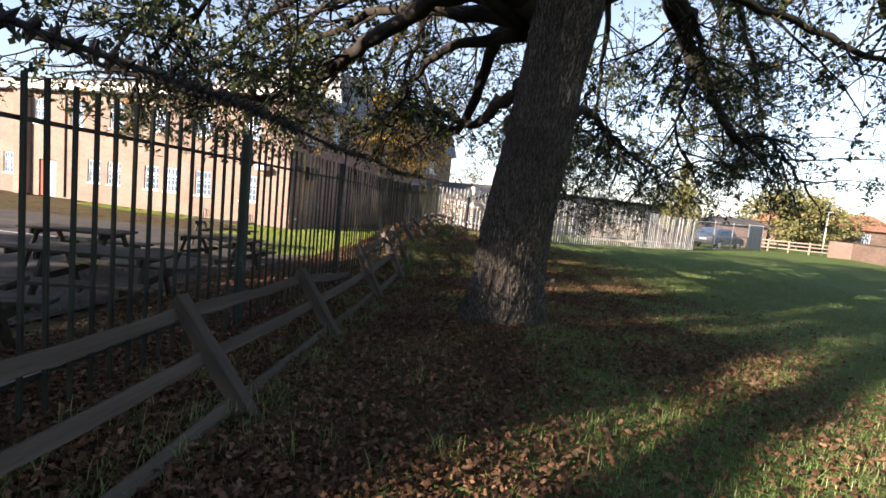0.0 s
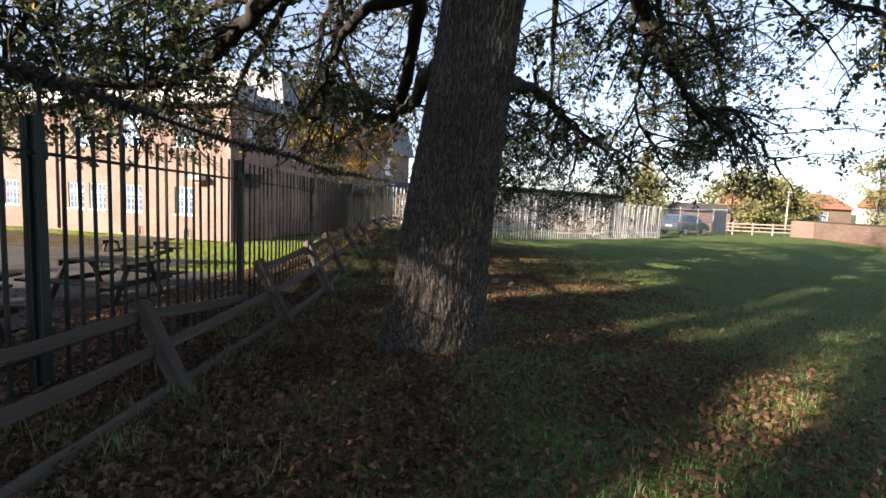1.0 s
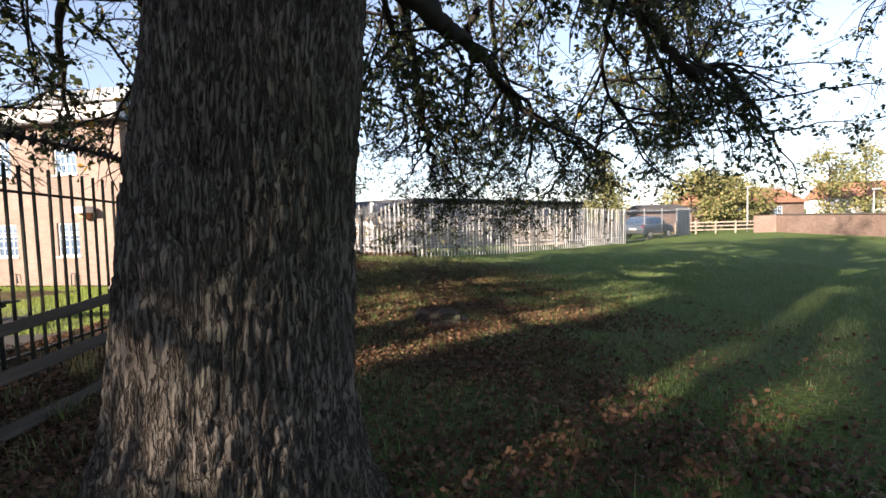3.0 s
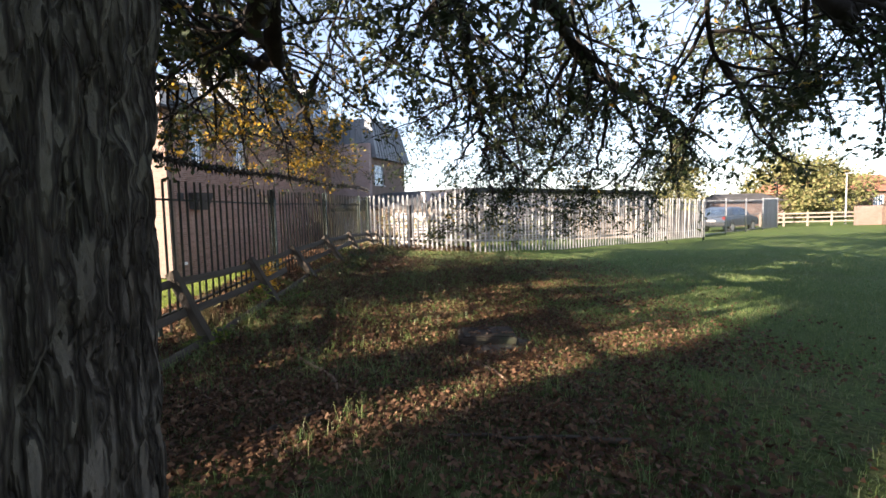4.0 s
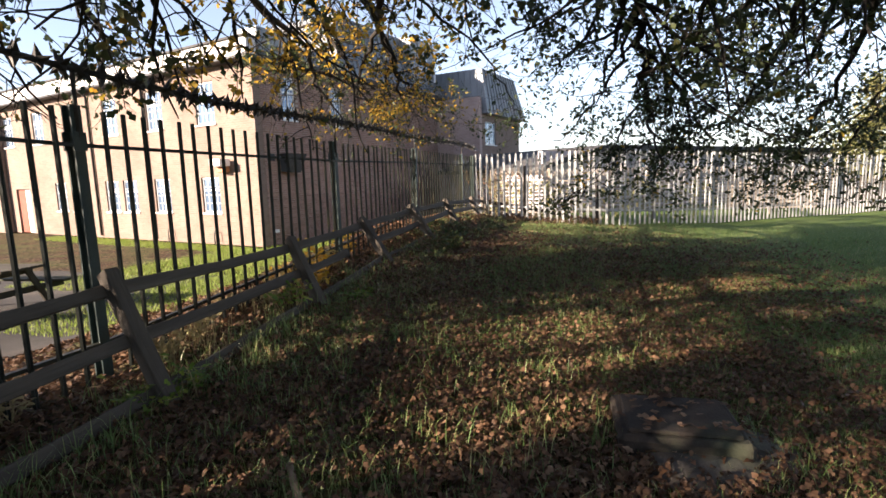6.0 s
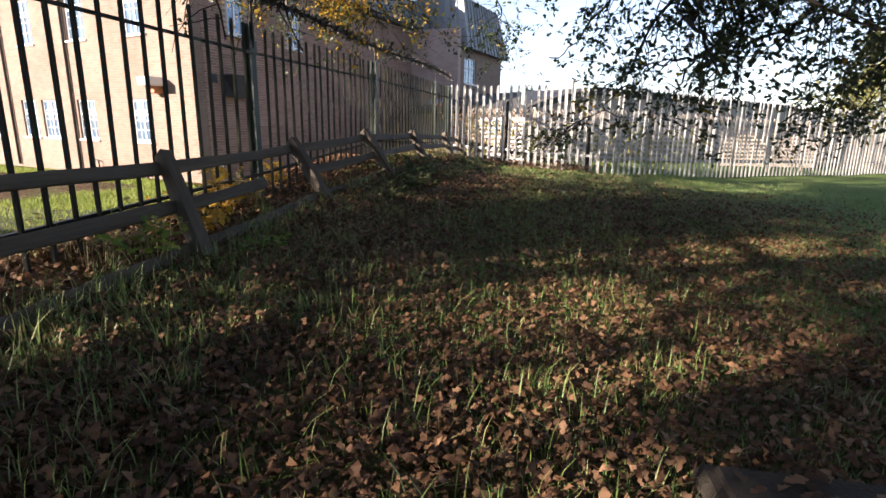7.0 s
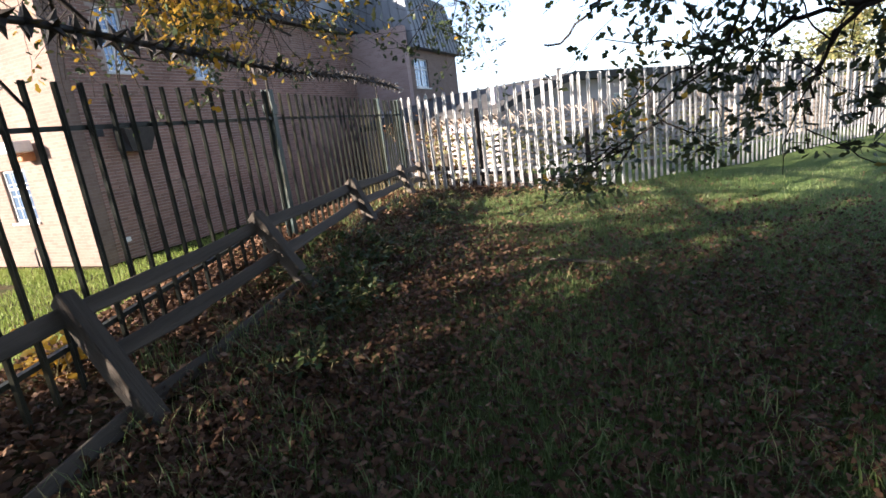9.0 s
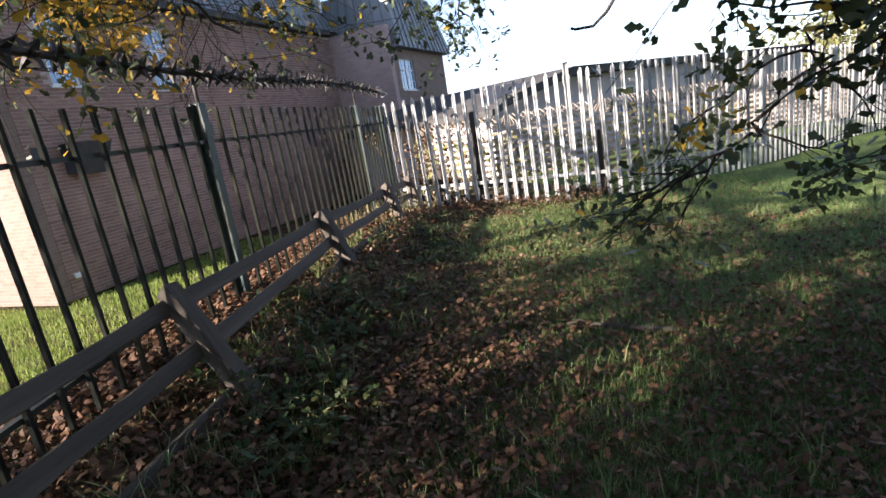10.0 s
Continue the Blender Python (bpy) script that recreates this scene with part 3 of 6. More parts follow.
p = Vector(BARS[-1])
child("post", tube_mesh("post", [(p.x, p.y, ground_z(p.x, p.y) - 0.05), (p.x, p.y, ground_z(p.x, p.y) + 1.98)], 0.045, MAT["galv"], 8), bar_fence, BI)

# ---- leaning post-and-rail fence ----
# foot x and y, then the top of each post
TIMBER = [((-1.95, 1.0), (-2.5, 1.1, 1.12)), ((-1.92, 3.0), (-2.5, 3.1, 1.06)), ((-1.9, 4.95), (-2.52, 5.1, 0.97)), ((-1.95, 7.05), (-2.54, 7.45, 0.83)), ((-2.05, 9.7), (-2.5, 9.8, 0.9)), ((-2.1, 11.95), (-2.57, 12.12, 0.94)), ((-2.3, 14.0), (-2.78, 14.06, 0.94)), ((-2.4, 16.2), (-2.93, 16.5, 0.87)), ((-2.46, 18.28), (-2.95, 18.42, 0.94)), ((-2.28, 19.85), (-2.76, 20.05, 1.04)), ((-2.46, 22.06), (-2.76, 22.3, 1.03)), ((-2.5, 24.3), (-2.72, 24.55, 0.97)), ((-2.6, 26.0), (-2.76, 26.1, 0.9))]
timber = empty("post_and_rail_fence", pose(-2.4, 10, ground_z(-2.4, 10)), "weathered grey timber post and rail fence leaning over", "fence")
TI = Matrix.Translation((-2.4, 10, ground_z(-2.4, 10))).inverted()
feet, heads = [], []
for (fx, fy), tip in TIMBER:
    feet.append(Vector((fx, fy, ground_z(fx, fy))))
    heads.append(Vector(tip))


def wonky_plank(bm_len, w, d, r, seg=8, bow=0.012):
    """A worn plank along +y from 0 to bm_len, w high in z and d thick in x."""
    vs, fs = [], []
    ph = r.uniform(0, 6)
    for i in range(seg + 1):
        t = i / seg
        off = bow * math.sin(t * math.pi) * r.uniform(0.5, 1.2)
        ww, dd = w / 2 * (1 + 0.07 * math.sin(ph + 7 * t) + r.uniform(-0.05, 0.05)), d / 2 * (1 + r.uniform(-0.08, 0.08))
        ch = 0.006
        ring = [(-dd, -ww + ch), (-dd + ch, -ww), (dd - ch, -ww), (dd, -ww + ch), (dd, ww - ch), (dd - ch, ww), (-dd + ch, ww), (-dd, ww - ch)]
        vs += [(x + off * 0.5, t * bm_len, z - off) for x, z in ring]
    for i in range(seg):
        for k in range(8):
            a0, a1 = i * 8 + k, i * 8 + (k + 1) % 8
            fs.append((a0, a1, a1 + 8, a0 + 8))
    fs += [tuple(range(7, -1, -1)), tuple(range(seg * 8, seg * 8 + 8))]
    return vs, fs


def along(p, q, side=Vector((1, 0, 0))):
    """The pose whose +y runs from p to q, with +z as upright as it can be."""
    y = (q - p).normalized()
    x = (side - y * side.dot(y)).normalized()
    z = x.cross(y)
    m = Matrix((x, y, z)).transposed().to_4x4()
    m.translation = p
    return m


for foot, head in zip(feet, heads):
    d = (head - foot).normalized()
    base, tip = foot - d * 0.12, head + d * 0.03
    vs, fs = wonky_plank((tip - base).length, 0.12, 0.095, rng, 6, 0.006)
    child("post", mesh_of("post", vs, fs, MAT["timber"]), timber, TI @ along(base, tip, Vector((0.25, 1, 0))))
for i in range(len(feet) - 1):
    for j, f in enumerate((0.88, 0.50, 0.10)):
        a0 = feet[i].lerp(heads[i], f) + Vector((-0.07, 0.02, 0))
        a1 = feet[i + 1].lerp(heads[i + 1], f) + Vector((-0.07, -0.02, 0))
        if i == 3 and j == 0:
            a1 = a1.lerp(a0, 0.12) - Vector((0, 0, 0.3))
        if i == 7 and j == 1:
            a1 = a0.lerp(a1, 0.6)
        vs, fs = wonky_plank((a1 - a0).length, 0.095, 0.036, rng, 8, 0.015)
        tilt = Matrix.Rotation(radians(-26), 4, "Y")
        child("rail", mesh_of("rail", vs, fs, MAT["timber"]), timber, TI @ along(a0, a1) @ tilt)

# ---- brick school building ----
school = empty("school_building", BM, "two-storey buff brick school building with grey metal mansard roof", "building")


def wall_mesh(name, length, height, thick, holes, mat):
    """A wall along +u from 0, its outer face at v = 0 and its depth towards +v; holes (u0, z0, u1, z1) go through it."""
    us = sorted({0.0, length, *[h[0] for h in holes], *[h[2] for h in holes]})
    zs = sorted({0.0, height, *[h[1] for h in holes], *[h[3] for h in holes]})

    def solid(i, j):
        if not (0 <= i < len(us) - 1 and 0 <= j < len(zs) - 1):
            return False
        u, z = (us[i] + us[i + 1]) / 2, (zs[j] + zs[j + 1]) / 2
        return not any(h[0] < u < h[2] and h[1] < z < h[3] for h in holes)

    vs, fs, idx = [], [], {}

    def vert(*c):
        if c not in idx:
            idx[c] = len(vs)
            vs.append(c)
        return idx[c]

    for i in range(len(us) - 1):
        for j in range(len(zs) - 1):
            if not solid(i, j):
                continue
            u0, u1, z0, z1 = us[i], us[i + 1], zs[j], zs[j + 1]
            fs.append((vert(u0, 0, z0), vert(u1, 0, z0), vert(u1, 0, z1), vert(u0, 0, z1)))
            fs.append((vert(u0, thick, z0), vert(u0, thick, z1), vert(u1, thick, z1), vert(u1, thick, z0)))
            if not solid(i - 1, j):
                fs.append((vert(u0, 0, z0), vert(u0, 0, z1), vert(u0, thick, z1), vert(u0, thick, z0)))
            if not solid(i + 1, j):
                fs.append((vert(u1, 0, z0), vert(u1, thick, z0), vert(u1, thick, z1), vert(u1, 0, z1)))
            if not solid(i, j - 1):
                fs.append((vert(u0, 0, z0), vert(u0, thick, z0), vert(u1, thick, z0), vert(u1, 0, z0)))
            if not solid(i, j + 1):
                fs.append((vert(u0, 0, z1), vert(u1, 0, z1), vert(u1, thick, z1), vert(u0, thick, z1)))
    return mesh_of(name, vs, fs, mat)


def window_unit(parent, m, w, h, cols=2, rows=3, label=""):
    """A white casement window with glazing bars; m puts its lower left outer corner, u along x, depth along y."""
    t = 0.055
    zm = h * 0.62
    panes = [(x0, z0, x1, z1) for x0, x1 in ((t, w / 2 - t / 2), (w / 2 + t / 2, w - t)) for z0, z1 in ((t, zm), (zm + 0.05, h - t))]
    frame_ob = child("window", wall_mesh("window", w, h, 0.06, panes, MAT["white"]), parent, m @ pose(0, 0.06, 0), label)
    back = pose(0, -0.06, 0)
    bm = bmesh.new()
    for c in range(2):
        x0 = t + c * (w / 2 - t / 2)
        x1 = w / 2 - t / 2 + c * (w / 2 - t / 2)
        add_box(bm, (x0 + x1) / 2 - 0.01, 0.075, t, (x0 + x1) / 2 + 0.01, 0.1, h - t)
        for r in range(1, rows + 1):
            z = t + (h - 2 * t) * r / (rows + 1)
            add_box(bm, x0, 0.076, z - 0.01, x1, 0.099, z + 0.01)
    part("glazing_bar", bm, MAT["white"], frame_ob, m=back)
    part("pane", box_bm(t * 0.5, 0.085, t * 0.5, w - t * 0.5, 0.091, h - t * 0.5), MAT["glass"], frame_ob, m=back)
    part("sill", box_bm(-0.06, -0.05, -0.06, w + 0.06, 0.14, -0.003, 0.008), MAT["white"], frame_ob, m=back)
    return frame_ob


LIT_LEN, SHADE_LEN, EAVE = 34.0, 11.85, 6.05
LOW = [(u - 0.98, 1.12, u, 2.38) for u in (-2.02, -4.85, -7.0, -8.3, -11.0, -12.5, -19.5)]
UPP = [(u - 1.0, 4.2, u, 5.62) for u in (-1.95, -4.9, -7.9, -10.9, -13.9, -16.9)]
DOOR = (-17.4, 0.0, -16.0, 2.15)
lit_holes = [(LIT_LEN + u0, z0, LIT_LEN + u1, z1) for u0, z0, u1, z1 in LOW + UPP + [DOOR]]
child("wall", wall_mesh("wall", LIT_LEN, EAVE, 0.3, lit_holes, MAT["brick"]), school, pose(-LIT_LEN, 0, 0), "buff brick wall in sunlight")
for u0, z0, u1, z1 in LOW + UPP:
    window_unit(school, pose(u0, 0, z0), u1 - u0, z1 - z0, 2, 3, "white casement window")
door = part("door", box_bm(DOOR[0] + 0.04, 0.08, 0.02, DOOR[0] + 0.72, 0.13, 2.1, 0.005), MAT["red_door"], school, "dull red door leaf")
part("door", box_bm(DOOR[0] + 0.74, 0.08, 0.02, DOOR[2] - 0.04, 0.13, 2.1, 0.005), MAT["render"], school, "pale door leaf")
SHW = [(1.25, 4.28, 1.85, 5.72), (3.72, 4.2, 4.3, 5.62)]
shade_wall = child("wall", wall_mesh("wall", SHADE_LEN - 0.302, EAVE, 0.3, [(u0 - 0.302, z0, u1 - 0.302, z1) for u0, z0, u1, z1 in SHW], MAT["mortar"]), school, pose(0, 0.302, 0, 0, 0, 90), "brown brick wall with pale joints, in shade")
for u0, z0, u1, z1 in SHW:
    window_unit(school, pose(0, u0, z0, 0, 0, 90), u1 - u0, z1 - z0, 2, 3, "tall white window")
# wing that stands forward further along
WINGX, WINGL, WING_EAVE = 2.4, 5.4, 5.25
child("wall", wall_mesh("wall", WINGX, EAVE, 0.3, [], MAT["pink_brick"]), school, pose(0.002, SHADE_LEN, 0), "pinkish brick wall of the wing")
child("wall", wall_mesh("wall", WINGL - 0.302, WING_EAVE, 0.3, [(0.4, 3.75, 1.75, 4.9)], MAT["brick"]), school, pose(WINGX, SHADE_LEN + 0.302, 0, 0, 0, 90))
window_unit(school, pose(WINGX, SHADE_LEN + 0.302 + 0.4, 3.75, 0, 0, 90), 1.35, 1.15, 2, 3, "white window of the wing")
child("wall", wall_mesh("wall", LIT_LEN, EAVE, 0.3, [], MAT["brick"]), school, pose(WINGX - 0.3, SHADE_LEN + WINGL, 0, 0, 0, 180))
child("wall", wall_mesh("wall", SHADE_LEN + WINGL - 0.31, EAVE, 0.3, [], MAT["brick"]), school, pose(-LIT_LEN, SHADE_LEN + WINGL - 0.002, 0, 0, 0, -90))


def mansard(name, x0, x1, y0, y1, z0, rise, inset, seam, parent, m):
    """Ribbed metal slopes round a flat top, as four slopes with standing seams."""
    bm = bmesh.new()
    o = [Vector((x0, y0, z0)), Vector((x1, y0, z0)), Vector((x1, y1, z0)), Vector((x0, y1, z0))]
    t = [Vector((x0 + inset, y0 + inset, z0 + rise)), Vector((x1 - inset, y0 + inset, z0 + rise)), Vector((x1 - inset, y1 - inset, z0 + rise)), Vector((x0 + inset, y1 - inset, z0 + rise))]
    ov, tv = [bm.verts.new(p) for p in o], [bm.verts.new(p) for p in t]
    for i in range(4):
        j = (i + 1) % 4
        bm.faces.new((ov[i], ov[j], tv[j], tv[i]))
    bm.faces.new(tv)
    bm.faces.new(ov[::-1])
    ob = part(name, bm, MAT["cladding"], parent, "ribbed grey metal mansard", m)
    bm = bmesh.new()
    for i in range(4):
        j = (i + 1) % 4
        L = (o[j] - o[i]).length
        k = max(1, int(L / seam))
        for s in range(1, k):
            f = s / k
            a0, a1 = o[i].lerp(o[j], f), t[i].lerp(t[j], f)
            side = (o[j] - o[i]).normalized() * 0.018
            outw = side.cross(a1 - a0).normalized() * 0.04
            q = [bm.verts.new(v) for v in (a0 - side, a0 + side, a1 + side, a1 - side, a0 - side + outw, a0 + side + outw, a1 + side + outw, a1 - side + outw)]
            for fc in ((4, 5, 6, 7), (0, 1, 5, 4), (1, 2, 6, 5), (2, 3, 7, 6), (3, 0, 4, 7)):
                bm.faces.new([q[n] for n in fc])
    part("seams", bm, MAT["cladding"], ob)
    return ob


mansard("roof", -LIT_LEN - 0.3, 0.12, 0.1, SHADE_LEN + WINGL + 0.3, EAVE + 0.2, 0.62, 0.25, 0.3, school, pose(0, 0, 0))
mansard("upper_roof", -9.5, -0.15, 4.4, SHADE_LEN - 0.2, EAVE + 0.822, 1.9, 0.55, 0.4, school, pose(0, 0, 0))
mansard("wing_roof", -2.0, WINGX + 0.32, SHADE_LEN + 0.32, SHADE_LEN + WINGL + 0.35, WING_EAVE + 0.01, 2.3, 0.55, 0.4, school, pose(0, 0, 0))
part("gutter", box_bm(-LIT_LEN - 0.35, -0.42, EAVE + 0.002, 0.32, 0.4, EAVE + 0.09, 0.01), MAT["dark_plastic"], school, "dark gutter line")
part("fascia", box_bm(-LIT_LEN - 0.35, -0.3, EAVE + 0.092, 0.2, 0.098, EAVE + 0.62, 0.01), MAT["render"], school, "pale lit fascia")
part("coping", box_bm(-LIT_LEN - 0.37, -0.36, EAVE + 0.622, 0.24, 0.14, EAVE + 0.70, 0.01), MAT["roof_felt"], school)
part("soffit", box_bm(-0.2, 0.41, EAVE + 0.004, 0.3, SHADE_LEN - 0.31, EAVE + 0.19, 0.01), MAT["roof_felt"], school)
part("corner_cladding", box_bm(-0.9, 0.2, EAVE + 0.3, 0.16, 1.6, EAVE + 1.05, 0.01), MAT["cladding"], school, "grey clad roof corner")
part("dormer", box_bm(-3.2, 9.6, EAVE + 0.3, -0.05, 11.7, EAVE + 2.75, 0.02), MAT["cladding"], school, "grey clad stair tower")
part("dormer_window", box_bm(-0.048, 10.2, EAVE + 1.3, -0.01, 11.0, EAVE + 1.95, 0.01), MAT["white"], school)
part("dormer_pane", box_bm(-0.012, 10.28, EAVE + 1.38, -0.004, 10.92, EAVE + 1.87), MAT["glass"], school)
part("vent_stack", box_bm(-0.35, 11.72, EAVE + 0.9, -0.02, 11.84, EAVE + 2.6, 0.01), MAT["white"], school, "white vent stack")
for u in (-15.2, -9.9, -6.0):
    child("downpipe", tube_mesh("downpipe", [(u, -0.06, 0.1), (u, -0.06, EAVE - 0.2), (u, -0.3, EAVE)], 0.045, MAT["dark_plastic"], 7), school)
# a pier and drainpipes beside the door
part("pier", box_bm(-19.0, -0.4, 0, -18.1, -0.003, EAVE - 0.05, 0.01), MAT["brick"], school)
# floodlight, hopper, small fittings
flood = part("floodlight", box_bm(-1.75, -0.55, 2.72, -1.2, -0.12, 2.96, 0.02), MAT["white"], school, "white wall floodlight")
part("hood", box_bm(-1.72, -0.30, 2.52, -1.4, -0.003, 2.71, 0.02), MAT["orange"], flood)
bm = bmesh.new()
vs = [bm.verts.new(p) for p in ((0, 0.95, 2.5), (0, 1.75, 2.5), (0, 1.75, 3.1), (0, 0.95, 3.1), (0.3, 1.1, 2.45), (0.3, 1.6, 2.45), (0.45, 1.8, 3.1), (0.45, 0.9, 3.1))]
for f in ((0, 1, 5, 4), (1, 2, 6, 5), (2, 3, 7, 6), (3, 0, 4, 7), (4, 5, 6, 7), (3, 2, 1, 0)):
    bm.faces.new([vs[i] for i in f])
part("flue_hood", bm, MAT["dark_plastic"], school, "dark flue hood", pose(0.004, 0, 0))
part("vent_plate", box_bm(0.003, 0.4, 2.85, 0.02, 0.72, 3.1, 0.004), MAT["dark_plastic"], school)
part("outlet", box_bm(0.003, 0.42, 0.42, 0.07, 0.66, 0.53, 0.01), MAT["white"], school)
for u in (-2.4, -5.1):
    child("pipe_loop", tube_mesh("pipe_loop", [(u, -0.1, 0.0), (u, -0.1, 0.42), (u + 0.05, -0.1, 0.48), (u + 0.2, -0.1, 0.46), (u + 0.25, -0.1, 0.1)], 0.022, MAT["dark_plastic"], 6), school)


# ---- the oak ----
oak = empty("oak_tree", pose(OAK_X, OAK_Y, ground_z(OAK_X, OAK_Y)), "mature oak with ridged grey bark and thinning autumn leaves", "tree")
OI = Matrix.Translation((OAK_X, OAK_Y, ground_z(OAK_X, OAK_Y))).inverted()
TRUNK = [(0.0, -0.18, 0.66), (0.25, -0.17, 0.55), (0.6, -0.14, 0.48), (1.45, -0.075, 0.45), (2.5, 0.06, 0.42), (3.5, 0.17, 0.415), (4.1, 0.25, 0.45), (4.8, 0.31, 0.5), (5.4, 0.34, 0.4), (6.5, 0.4, 0.28)]


def trunk_at(z):
    for (z0, x0, r0), (z1, x1, r1) in zip(TRUNK, TRUNK[1:]):
        if z <= z1:
            f = (z - z0) / (z1 - z0)
            return x0 + (x1 - x0) * f, r0 + (r1 - r0) * f
    return TRUNK[-1][1], TRUNK[-1][2]


def bark_relief(an, z, r):
    """Long interlaced ridges with short cross cracks."""
    c, s = math.cos(an) * r, math.sin(an) * r
    warp = 0.06 * noise.noise(Vector((c * 3, s * 3, z * 1.6)))
    p = Vector((math.cos(an + warp / r) * r * 34, math.sin(an + warp / r) * r * 34, z * 4.6))
    plate = ease(0.0, 0.32, abs(noise.noise(p)))
    cross = ease(0.0, 0.16, abs(noise.noise(Vector((c * 12, s * 12, z * 13 + 20)))))
    p2 = Vector((c * 40, s * 40, z * 14))
    return 0.024 * plate - 0.020 + 0.008 * cross + 0.008 * noise.noise(p2)


NA, NZ = 300, 290
tv, tf = [], []
for j in range(NZ + 1):
    z = -0.25 + 6.6 * (j / NZ) ** 1.35
    x, r = trunk_at(max(z, 0))
    for i in range(NA):
        an = 2 * math.pi * i / NA
        flare = 0.13 * math.exp(-max(z, 0) * 2.6) * (math.sin(an * 5 + 0.6) * 0.6 + math.sin(an * 3 + 2.0) * 0.5)
        rr = r * (1 + flare + 0.03 * math.sin(an * 2 + z)) + bark_relief(an, z, r)
        tv.append((x + rr * math.cos(an), OAK_Y + 0.02 * z + rr * math.sin(an), z + 0.22))
for j in range(NZ):
    for i in range(NA):
        a0, a1 = j * NA + i, j * NA + (i + 1) % NA
        tf.append((a0, a1, a1 + NA, a0 + NA))
child("trunk", mesh_of("trunk", tv, tf, MAT["bark"], True), oak, OI, "ridged grey brown trunk with a touch of moss")

